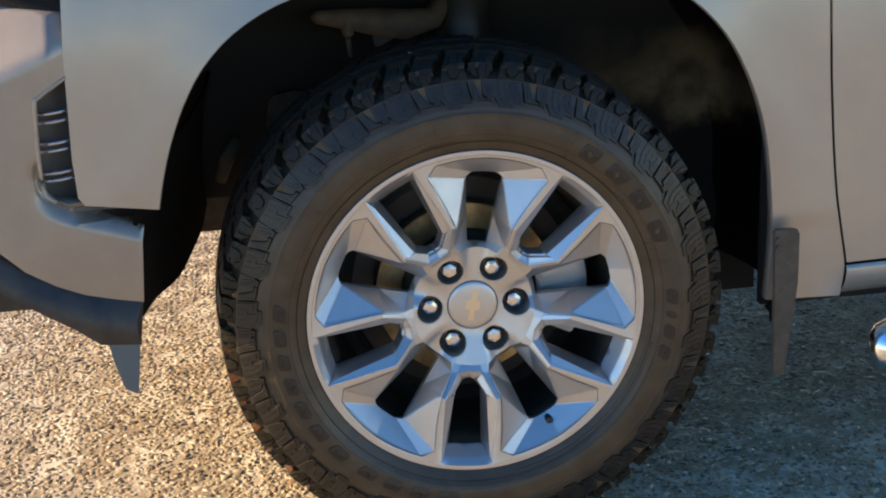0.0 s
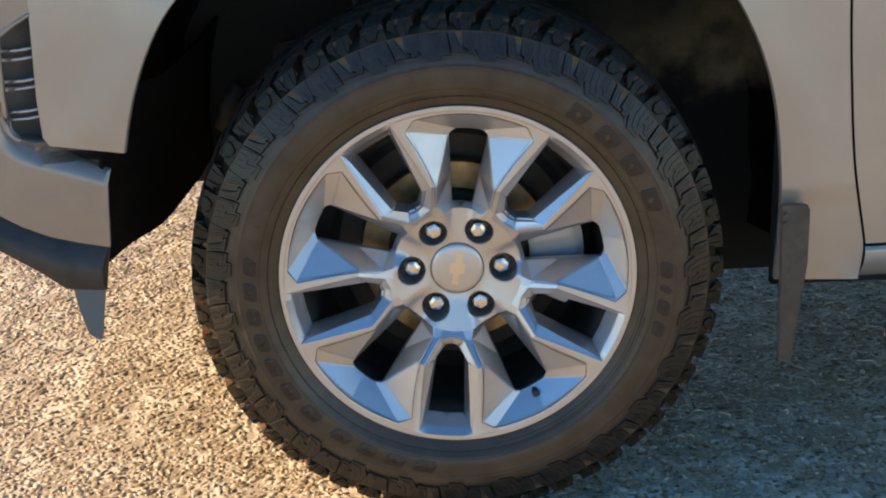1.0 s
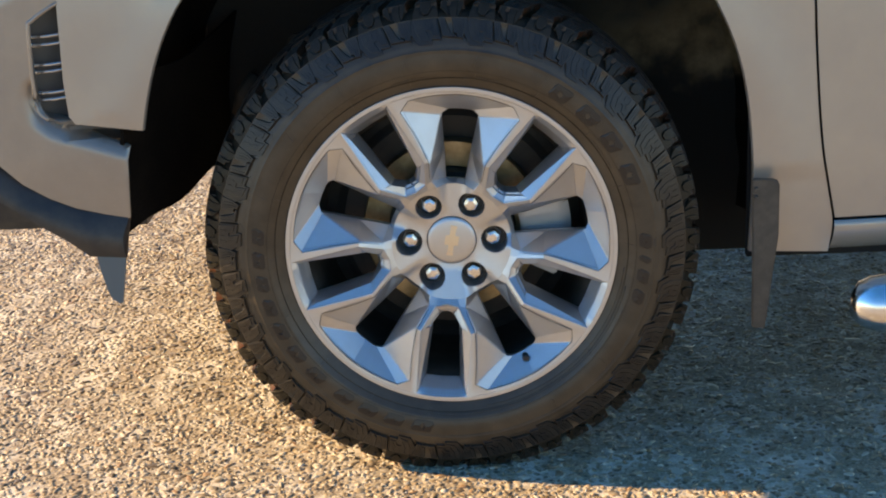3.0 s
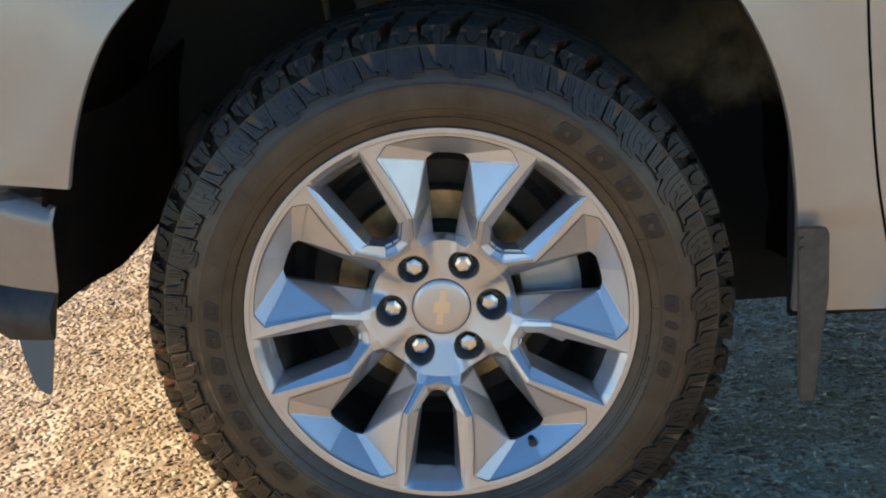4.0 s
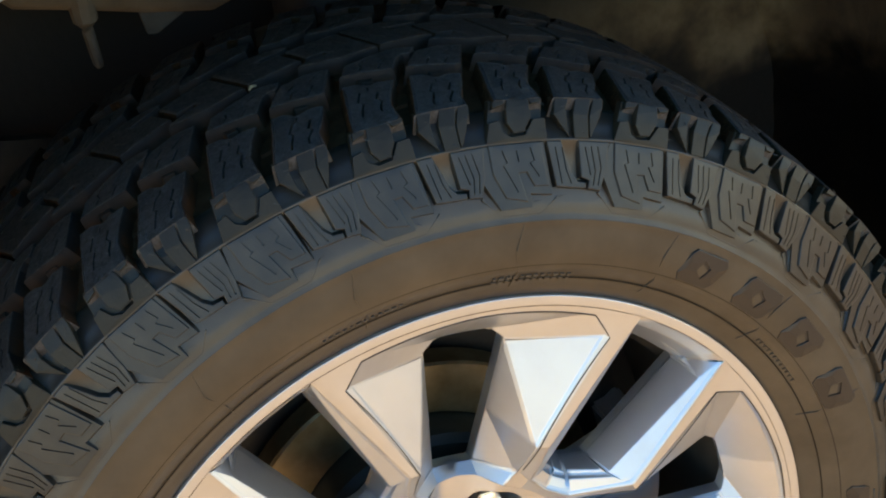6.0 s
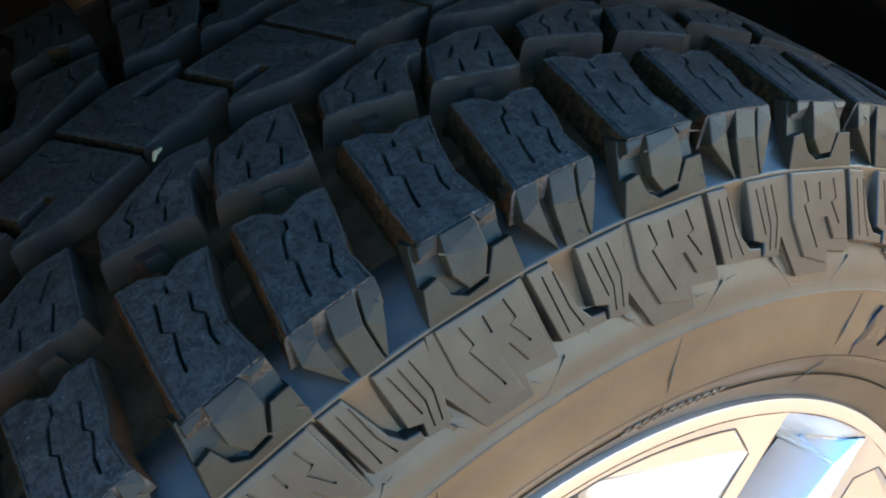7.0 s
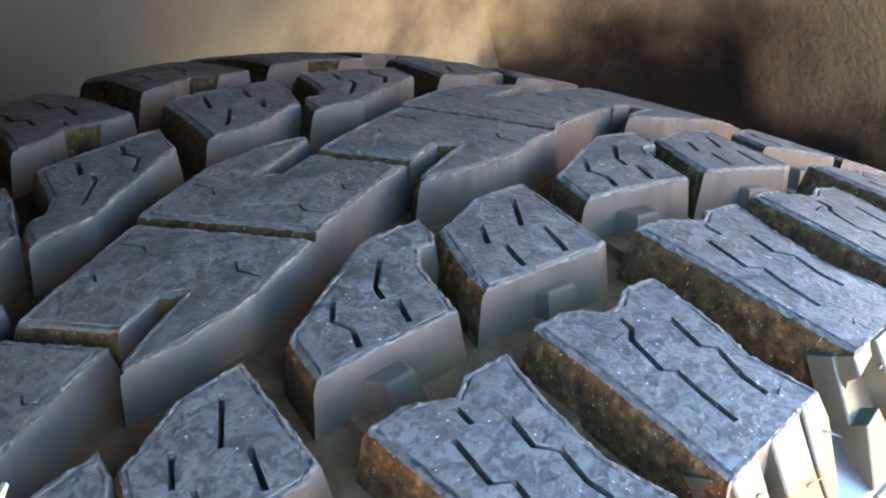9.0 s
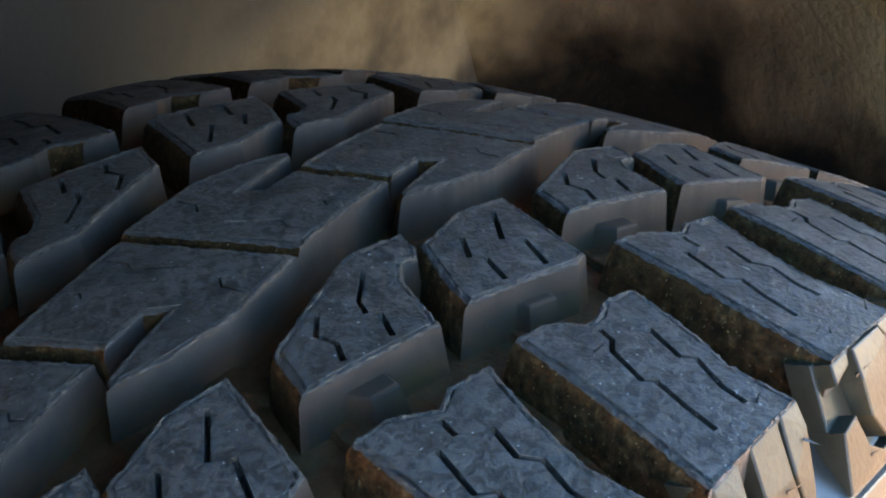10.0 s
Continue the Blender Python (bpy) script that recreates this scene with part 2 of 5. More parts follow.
# brown and tan of the band; bounced light is put into the tan
rear_tone = mixed(LINER, ramp(LINER, run, [(0.35, (0, 0, 0)), (0.70, (1, 1, 1))]), (0.062, 0.039, 0.024), (0.140, 0.089, 0.052))
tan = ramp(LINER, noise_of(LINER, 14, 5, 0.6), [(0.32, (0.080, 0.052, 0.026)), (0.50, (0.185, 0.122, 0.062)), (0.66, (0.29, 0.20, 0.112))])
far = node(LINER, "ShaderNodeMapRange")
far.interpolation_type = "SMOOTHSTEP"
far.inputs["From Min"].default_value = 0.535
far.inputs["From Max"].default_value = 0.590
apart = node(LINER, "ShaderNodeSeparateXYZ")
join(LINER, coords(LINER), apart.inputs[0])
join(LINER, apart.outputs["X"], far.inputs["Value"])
rear_tone = mixed(LINER, far.outputs[0], tan, rear_tone)
col = mixed(LINER, splash(LINER, 0.46, 0.60), col, rear_tone)
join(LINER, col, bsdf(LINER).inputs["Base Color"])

# inner panel, dark in front, behind dusted tan with bounced light put into it
PANEL = material("dark_and_tan_panel", (0.16, 0.12, 0.08), 0.9)
dull = ramp(PANEL, noise_of(PANEL, 14, 5, 0.6), [(0.32, (0.085, 0.055, 0.027)), (0.50, (0.20, 0.13, 0.066)), (0.66, (0.31, 0.215, 0.12))])
join(PANEL, mixed(PANEL, splash(PANEL, 0.30, 0.58), (0.015, 0.014, 0.012), dull), bsdf(PANEL).inputs["Base Color"])
join(PANEL, bump(PANEL, noise_of(PANEL, 90, 4), 0.4, 0.002), bsdf(PANEL).inputs["Normal"])

GREY_PLASTIC = material("weathered_grey_plastic", (0.10, 0.108, 0.105), 0.45)
join(GREY_PLASTIC, bump(GREY_PLASTIC, noise_of(GREY_PLASTIC, 500, 3), 0.25, 0.0006), bsdf(GREY_PLASTIC).inputs["Normal"])
FLAP = material("mud_flap_rubber", (0.09, 0.078, 0.065), 0.6)
dust = noise_of(FLAP, 40, 6, 0.65)
join(FLAP, mixed(FLAP, ramp(FLAP, dust, [(0.42, (0, 0, 0)), (0.75, (1, 1, 1))]), (0.052, 0.045, 0.037), (0.095, 0.080, 0.063)), bsdf(FLAP).inputs["Base Color"])
join(FLAP, bump(FLAP, noise_of(FLAP, 900, 3), 0.25, 0.0005), bsdf(FLAP).inputs["Normal"])
CHROME = material("chrome", (0.78, 0.79, 0.80), 0.20, 1.0)
NUT = material("lug_nut_chrome", (0.74, 0.73, 0.71), 0.20, 1.0)
# near black: the dark of the wheel's inside is put into the colour
BARREL = material("shaded_barrel", (0.10, 0.092, 0.082), 0.55, 0.3)
join(BARREL, ramp(BARREL, noise_of(BARREL, 40, 5), [(0.3, (0.045, 0.040, 0.034)), (0.7, (0.020, 0.017, 0.014))]), bsdf(BARREL).inputs["Base Color"])
# the tan of sunlit ground mirrored in the disc is put into its colour
STEEL = material("brake_steel", (0.30, 0.28, 0.26), 0.42, 1.0)
join(STEEL, ramp(STEEL, noise_of(STEEL, 60, 5), [(0.3, (0.50, 0.38, 0.24)), (0.7, (0.34, 0.24, 0.13))]), bsdf(STEEL).inputs["Base Color"])
CALIPER = material("cast_caliper", (0.50, 0.50, 0.50), 0.45, 0.4)
join(CALIPER, bump(CALIPER, noise_of(CALIPER, 400, 4), 0.3, 0.001), bsdf(CALIPER).inputs["Normal"])
RUST = material("rusty_chassis_steel", (0.08, 0.065, 0.05), 0.75)
join(RUST, ramp(RUST, noise_of(RUST, 35, 6), [(0.3, (0.08, 0.06, 0.045)), (0.7, (0.025, 0.019, 0.014))]), bsdf(RUST).inputs["Base Color"])
DUSTY_STEEL = material("dust_coated_steel", (0.30, 0.20, 0.13), 0.75)
join(DUSTY_STEEL, ramp(DUSTY_STEEL, noise_of(DUSTY_STEEL, 30, 6), [(0.3, (0.06, 0.042, 0.03)), (0.7, (0.13, 0.09, 0.062))]), bsdf(DUSTY_STEEL).inputs["Base Color"])
join(DUSTY_STEEL, bump(DUSTY_STEEL, noise_of(DUSTY_STEEL, 300, 4), 0.4, 0.001), bsdf(DUSTY_STEEL).inputs["Normal"])
VENT = material("vent_plastic", (0.085, 0.088, 0.088), 0.42)
join(VENT, bump(VENT, noise_of(VENT, 500, 4), 0.4, 0.0012), bsdf(VENT).inputs["Normal"])
GOLD = material("gold_emblem", (0.78, 0.62, 0.44), 0.42, 0.7)
BLACK = material("black_gap", (0.006, 0.006, 0.006), 0.9)
BRIGHT = material("satin_trim", (0.42, 0.42, 0.43), 0.25, 0.9)

# pebbles of the exposed-aggregate paving, and the mortar between them
STONE = material("pebble_stone", (0.42, 0.30, 0.18), 0.42)
geo = STONE.node_tree.nodes.new("ShaderNodeNewGeometry")
tone = ramp(STONE, geo.outputs["Random Per Island"], [
    (0.0, (0.055, 0.037, 0.023)), (0.14, (0.14, 0.094, 0.055)), (0.30, (0.23, 0.166, 0.102)), (0.46, (0.31, 0.236, 0.152)), (0.58, (0.40, 0.325, 0.225)),
    (0.66, (0.27, 0.145, 0.068)), (0.76, (0.43, 0.364, 0.268)), (0.90, (0.56, 0.510, 0.415)), (1.0, (0.17, 0.120, 0.070))])
grain = noise_of(STONE, 700, 4)
tone = mixed(STONE, ramp(STONE, grain, [(0.35, (0, 0, 0)), (0.75, (0.194, 0.189, 0.176))]), tone, (0.493, 0.413, 0.296))
join(STONE, tone, bsdf(STONE).inputs["Base Color"])
join(STONE, bump(STONE, grain, 0.35, 0.0010), bsdf(STONE).inputs["Normal"])

PAVING = material("exposed_aggregate", (0.45, 0.36, 0.25), 0.55)
vor = node(PAVING, "ShaderNodeTexVoronoi", Scale=85.0)
join(PAVING, coords(PAVING), vor.inputs["Vector"])
sep = PAVING.node_tree.nodes.new("ShaderNodeSeparateColor")
join(PAVING, vor.outputs["Color"], sep.inputs[0])
stone = ramp(PAVING, sep.outputs[0], [(0.0, (0.062, 0.043, 0.027)), (0.3, (0.229, 0.168, 0.104)), (0.6, (0.378, 0.301, 0.200)), (0.85, (0.528, 0.456, 0.336)), (1.0, (0.176, 0.133, 0.088))])
mortar = ramp(PAVING, noise_of(PAVING, 240, 5, 0.7), [(0.30, (0.12, 0.083, 0.050)), (0.48, (0.28, 0.214, 0.142)), (0.64, (0.49, 0.420, 0.322))])
pale = ramp(PAVING, noise_of(PAVING, 11, 5, 0.65), [(0.46, (0, 0, 0)), (0.62, (0.95, 0.95, 0.95))])
mortar = mixed(PAVING, pale, mortar, (0.64, 0.59, 0.50))
join(PAVING, mixed(PAVING, ramp(PAVING, vor.outputs["Distance"], [(0.34, (0, 0, 0)), (0.48, (1, 1, 1))]), stone, mortar), bsdf(PAVING).inputs["Base Color"])
inv = ramp(PAVING, vor.outputs["Distance"], [(0.0, (1, 1, 1)), (0.6, (0, 0, 0))])
join(PAVING, bump(PAVING, inv, 0.9, 0.004, bump(PAVING, noise_of(PAVING, 500, 4), 0.4, 0.001)), bsdf(PAVING).inputs["Normal"])

# ---------------------------------------------------------------- mesh helpers
H = 0.405          # height of the wheel's axle
CAMBER_Y = 0.089   # the tyre's middle plane


def part(name, bm, mat, parent, label="", smooth=False, kind=""):
    me = bpy.data.meshes.new(name)
    bm.to_mesh(me)
    bm.free()
    me.materials.append(mat)
    if smooth:
        me.polygons.foreach_set("use_smooth", [True] * len(me.polygons))
        if smooth is not True:
            me.set_sharp_from_angle(angle=radians(smooth))
    ob = new(name, me)
    ob.parent = parent
    return tagged(ob, label=label, kind=kind)


def about_axle(degrees):
    return Matrix.Translation((0, 0, H)) @ Matrix.Rotation(radians(degrees), 4, "Y") @ Matrix.Translation((0, 0, -H))


def on_wheel(deg, r, y):
    a = radians(deg)
    return Vector((r * math.sin(a), y, H + r * math.cos(a)))


def lathe(profile, count=144, closed=False):
    bm = bmesh.new()
    rings = [[bm.verts.new(on_wheel(360 * k / count, r, y)) for r, y in profile] for k in range(count)]
    last = len(profile) if closed else len(profile) - 1
    for k in range(count):
        a, b = rings[k], rings[(k + 1) % count]
        for j in range(last):
            i = (j + 1) % len(profile)
            bm.faces.new((a[j], a[i], b[i], b[j]))
    bmesh.ops.recalc_face_normals(bm, faces=bm.faces)
    return bm


def inside(poly, p):
    hit = False
    for (x0, y0), (x1, y1) in zip(poly, poly[1:] + poly[:1]):
        if (y0 > p[1]) != (y1 > p[1]) and p[0] < (x1 - x0) * (p[1] - y0) / (y1 - y0) + x0:
            hit = not hit
    return hit


def area(poly):
    return 0.5 * sum(a[0] * b[1] - b[0] * a[1] for a, b in zip(poly, poly[1:] + poly[:1]))


def inset(poly, d):
    """Moves each side of an anticlockwise outline inwards by d."""
    out = []
    n = len(poly)
    for i in range(n):
        a, b, c = Vector(poly[i - 1]), Vector(poly[i]), Vector(poly[(i + 1) % n])
        u, v = (b - a).normalized(), (c - b).normalized()
        nu, nv = Vector((-u.y, u.x)), Vector((-v.y, v.x))
        m = nu + nv
        m = m / max(m.dot(m) / 2, 0.5)
        out.append(tuple(b + m * d))
    return out


def strip(line, w):
    """A thin closed outline round a polyline."""
    left, right = [], []
    for i, p in enumerate(line):
        a, c = Vector(line[max(i - 1, 0)]), Vector(line[min(i + 1, len(line) - 1)])
        d = (c - a).normalized()
        k = Vector((-d.y, d.x)) * w / 2
        left.append(tuple(Vector(p) + k))
        right.append(tuple(Vector(p) - k))
    return left + right[::-1]


import mathutils.noise
from mathutils.geometry import delaunay_2d_cdt


def fill(outline, holes, grid):
    """Triangles of an outline: points, faces kept, faces in holes, length of the outline."""
    pts = [Vector(p) for p in outline]
    edges = [(i, (i + 1) % len(outline)) for i in range(len(outline))]
    for h in holes:
        k = len(pts)
        pts += [Vector(p) for p in h]
        edges += [(k + i, k + (i + 1) % len(h)) for i in range(len(h))]
    if grid:
        xs, ys = [p[0] for p in outline], [p[1] for p in outline]
        core = inset(outline, grid * 0.4)
        j = 0
        y = min(ys) + grid * 0.5
        while y < max(ys):
            x = min(xs) + grid * (0.25 + 0.5 * (j % 2))
            while x < max(xs):
                if inside(outline, (x, y)) and inside(core, (x, y)) and not any(inside(h, (x, y)) for h in holes):
                    pts.append(Vector((x, y)))
                x += grid
            y += grid
            j += 1
    vs, _, fs, orig, _, _ = delaunay_2d_cdt(pts, edges, [], 0, 1e-7)
    keep, drop = [], []
    for f in fs:
        c = sum((vs[i] for i in f), Vector((0, 0))) / len(f)
        if not inside(outline, c):
            continue
        (drop if any(inside(h, c) for h in holes) else keep).append(f)
    ring = {}
    for i, o in enumerate(orig):
        for k in o:
            if k < len(outline):
                ring[k] = i
    return vs, keep, drop, ring


def piece(outline, place, top, base, edge=0.6, draft=1.5, cuts=(), cut=0.9, deep=5.0, grid=0.0):
    """A raised block in millimetres: place(u, v, h) puts a point of its plan at the height h."""
    if area(outline) < 0:
        outline = outline[::-1]
    up, foot = inset(outline, edge), inset(outline, -draft)
    holes = [strip(c, cut) for c in cuts]
    holes = [h if area(h) > 0 else h[::-1] for h in holes]
    vs, keep, drop, ring = fill(up, holes, grid)
    bm = bmesh.new()
    tops = {}

    def at(i):
        if i not in tops:
            tops[i] = bm.verts.new(place(vs[i].x, vs[i].y, top))
        return tops[i]

    count = {}
    for f in keep:
        bm.faces.new([at(i) for i in f])
        for a, b in zip(f, f[1:] + f[:1]):
            count[frozenset((a, b))] = count.get(frozenset((a, b)), 0) + 1
    n = len(outline)
    rim_edges = {frozenset((ring[i], ring[(i + 1) % n])) for i in range(n)}
    arris = [bm.verts.new(place(*p, top - edge * 0.28)) for p in inset(outline, edge * 0.30)]
    mid = [bm.verts.new(place(*p, top - edge)) for p in outline]
    low = [bm.verts.new(place(*p, base)) for p in foot]
    for i in range(n):
        j = (i + 1) % n
        bm.faces.new((at(ring[i]), at(ring[j]), arris[j], arris[i]))
        bm.faces.new((arris[i], arris[j], mid[j], mid[i]))
        bm.faces.new((mid[i], mid[j], low[j], low[i]))
    deeps = {}

    def under(i):
        if i not in deeps:
            deeps[i] = bm.verts.new(place(vs[i].x, vs[i].y, top - deep))
        return deeps[i]

    for e, k in count.items():
        if k == 1 and e not in rim_edges:
            a, b = tuple(e)
            bm.faces.new((at(a), at(b), under(b), under(a)))
    for f in drop:
        bm.faces.new([under(i) for i in f])
    bmesh.ops.recalc_face_normals(bm, faces=bm.faces)
    return bm


def offset(poly, dist):
    """Moves each side i of an anticlockwise outline inwards by dist[i]."""
    out = []
    n = len(poly)
    for i in range(n):
        a, b, c = Vector(poly[i - 1]), Vector(poly[i]), Vector(poly[(i + 1) % n])
        u, v = (b - a).normalized(), (c - b).normalized()
        nu, nv = Vector((-u.y, u.x)), Vector((-v.y, v.x))
        d0, d1 = dist[i - 1], dist[i]
        det = nu.x * nv.y - nu.y * nv.x
        if abs(det) < 0.35:
            out.append(tuple(b + (nu + nv).normalized() * (d0 + d1) / 2))
        else:
            out.append((b.x + (d0 * nv.y - d1 * nu.y) / det, b.y + (nu.x * d1 - nv.x * d0) / det))
    return out


def block(outline, cuts, cut, rng):
    """A tread block in millimetres with torn edges, its leading side cut back, and sipes."""
    if area(outline) < 0:
        outline = outline[::-1]
    n = len(outline)
    lead = []
    for p, q in zip(outline, outline[1:] + outline[:1]):
        d = (Vector(q) - Vector(p)).normalized()
        lead.append(min(1.0, max(0.0, -d.y * 1.6 - 0.45)))
    rims = [min(abs(p[1] - 89), abs(q[1] - 89)) > 128 for p, q in zip(outline, outline[1:] + outline[:1])]
    steps = [max(1, round((Vector(q) - Vector(p)).length / 1.25)) for p, q in zip(outline, outline[1:] + outline[:1])]
    levels = ((1.8, 2.0, 0.0, 0.0), (1.4, 1.6, -0.1, -0.35), (1.0, 1.0, 0.05, -0.15), (0.5, 0.5, 0.02, -0.3), (0.16, 0.0, -0.20, -0.7), (0.0, -0.7, -0.55, -1.6), (-0.15, -1.3, -2.2, -3.0), (-1.3, -3.4, -13.0, -13.0))
    seed = Vector((rng.uniform(0, 90), rng.uniform(0, 90), 0))
    rings = []
    for k, (d0, d1, h0, h1) in enumerate(levels):
        coarse = offset(outline, [0.05 * (6 - k) if e else d0 + (d1 - d0) * w for w, e in zip(lead, rims)])
        ring = []
        for i in range(n):
            p, q = Vector(coarse[i]), Vector(coarse[(i + 1) % n])
            for s in range(steps[i]):
                j = p.lerp(q, s / steps[i])
                h = h0 + (h1 - h0) * lead[i]
                if rims[i]:
                    h = min(0.0, 2.0 - 0.5 * k) if k < 7 else -13.0
                if 0 < k < 6:
                    wave = mathutils.noise.noise(Vector((j.x, j.y, 0)) * 0.16 + seed)
                    j += Vector((rng.uniform(-0.24, 0.24), rng.uniform(-0.24, 0.24)))
                    if k == 1:
                        h += rng.uniform(-0.35, 0.15) - 1.1 * max(0.0, wave)
                    elif k < 5:
                        h += rng.uniform(-0.28, 0.22) - 0.5 * max(0.0, -wave - 0.1)
                ring.append((j.x, j.y, h))
        rings.append(ring)
    top = [p[:2] for p in rings[0]]
    core = inset(offset(outline, [0.4 if e else 1.8 + 0.2 * w for w, e in zip(lead, rims)]), 0.5 + cut / 2)
    holes = []
    for line in cuts:
        pts = [Vector(p) for p in line]
        for end, nxt in ((0, 1), (-1, -2)):
            a, b = pts[end].copy(), pts[nxt]
            for s in range(40):
                if inside(core, pts[end]):
                    break
                pts[end] = a.lerp(b, s / 40)
        h = strip([tuple(p) for p in pts], cut)
        holes.append(h if area(h) > 0 else h[::-1])
    vs, keep, drop, ring = fill(top, holes, 5.0)
    bm = bmesh.new()
    tops, deeps, count = {}, {}, {}

    def at(i):
        if i not in tops:
            tops[i] = bm.verts.new(on_tread(vs[i].x, vs[i].y, 0.0 if i in rim else rng.uniform(-0.12, 0.12)))
        return tops[i]

    def under(i):
        if i not in deeps:
            deeps[i] = bm.verts.new(on_tread(vs[i].x, vs[i].y, -5.0))
        return deeps[i]

    m = len(top)
    outer = [e for e, s in zip(rims, steps) for _ in range(s)]
    sides = [w for w, s in zip(lead, steps) for _ in range(s)]
    rim = set(ring.values())
    for f in keep:
        bm.faces.new([at(i) for i in f]).smooth = True
        for a, b in zip(f, f[1:] + f[:1]):
            count[frozenset((a, b))] = count.get(frozenset((a, b)), 0) + 1
    rim_edges = {frozenset((ring[i], ring[(i + 1) % m])) for i in range(m)}
    last = [at(ring[i]) for i in range(m)]
    for k in range(1, len(rings)):
        now = [bm.verts.new(on_tread(*p)) for p in rings[k]]
        for i in range(m):
            j = (i + 1) % m
            f = bm.faces.new((last[i], last[j], now[j], now[i]))
            f.smooth = k != 5
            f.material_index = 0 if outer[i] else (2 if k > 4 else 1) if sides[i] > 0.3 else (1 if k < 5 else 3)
        last = now
    for e, k in count.items():
        if k == 1 and e not in rim_edges:
            a, b = tuple(e)
            bm.faces.new((at(a), at(b), under(b), under(a)))
    for f in drop:
        bm.faces.new([under(i) for i in f])
    bmesh.ops.recalc_face_normals(bm, faces=bm.faces)
    return bm


def tube(points, radius, sides=12, caps=True):
    """A round bar along a line of points."""
    bm = bmesh.new()
    rings = []
    pts = [Vector(p) for p in points]
    for i, p in enumerate(pts):
        d = (pts[min(i + 1, len(pts) - 1)] - pts[max(i - 1, 0)]).normalized()
        side = d.cross(Vector((0, 0, 1)))
        side = side.normalized() if side.length > 1e-4 else Vector((1, 0, 0))
        upv = side.cross(d)
        r = radius[i] if isinstance(radius, (list, tuple)) else radius
        rings.append([bm.verts.new(p + (side * math.cos(2 * math.pi * k / sides) + upv * math.sin(2 * math.pi * k / sides)) * r) for k in range(sides)])
    for a, b in zip(rings, rings[1:]):
        for k in range(sides):
            bm.faces.new((a[k], a[(k + 1) % sides], b[(k + 1) % sides], b[k]))
    if caps:
        bm.faces.new(rings[0])
        bm.faces.new(rings[-1])
    bmesh.ops.recalc_face_normals(bm, faces=bm.faces)
    return bm


def box(bm, lo, hi, bevel=0.0):
    m = Matrix.Translation((Vector(lo) + Vector(hi)) / 2) @ Matrix.Diagonal((*(Vector(hi) - Vector(lo)), 1))
    v = bmesh.ops.create_cube(bm, size=1, matrix=m)["verts"]
    if bevel:
        es = list({e for q in v for e in q.link_edges})
        bmesh.ops.bevel(bm, geom=es, offset=bevel, segments=2, affect="EDGES")
    return bm


def sheet(outline, holes, surface, grid, thick, inward):
    """A panel: an outline in (x, z) laid on surface(x, z) -> y, with thickness behind it."""
    if area(outline) < 0:
        outline = outline[::-1]
    vs, keep, drop, ring = fill(outline, holes, grid)
    bm = bmesh.new()
    front = [bm.verts.new((v.x, surface(v.x, v.y), v.y)) for v in vs]
    back = [bm.verts.new(f.co + Vector(inward) * thick) for f in front]
    count = {}
    for f in keep:
        bm.faces.new([front[i] for i in f])
        bm.faces.new([back[i] for i in reversed(f)])
        for a, b in zip(f, f[1:] + f[:1]):
            count.setdefault(frozenset((a, b)), []).append((a, b))
    for e, l in count.items():
        if len(l) == 1:
            a, b = l[0]
            bm.faces.new((front[b], front[a], back[a], back[b]))
    bmesh.ops.delete(bm, geom=[v for v in bm.verts if not v.link_faces], context="VERTS")
    bmesh.ops.recalc_face_normals(bm, faces=bm.faces)
    return bm


def smooth_line(points, n=6):
    """A curve through the points."""
    out = []
    p = [Vector(q) for q in points]
    p = [2 * p[0] - p[1]] + p + [2 * p[-1] - p[-2]]
    for i in range(1, len(p) - 2):
        for k in range(n):
            t = k / n
            a, b, c, d = p[i - 1], p[i], p[i + 1], p[i + 2]
            out.append(tuple(0.5 * (2 * b + (c - a) * t + (2 * a - 5 * b + 4 * c - d) * t * t + (3 * b - a - 3 * c + d) * t ** 3)))
    out.append(tuple(p[-2]))
    return out

# ---------------------------------------------------------------- ground
bm = bmesh.new()
bmesh.ops.create_grid(bm, x_segments=2, y_segments=2, size=300)
me = bpy.data.meshes.new("ground")
bm.to_mesh(me)
bm.free()
me.materials.append(PAVING)
tagged(new("ground", me), "sunlit tan exposed-aggregate paving with small rounded pebbles", "paving", kind="structure")


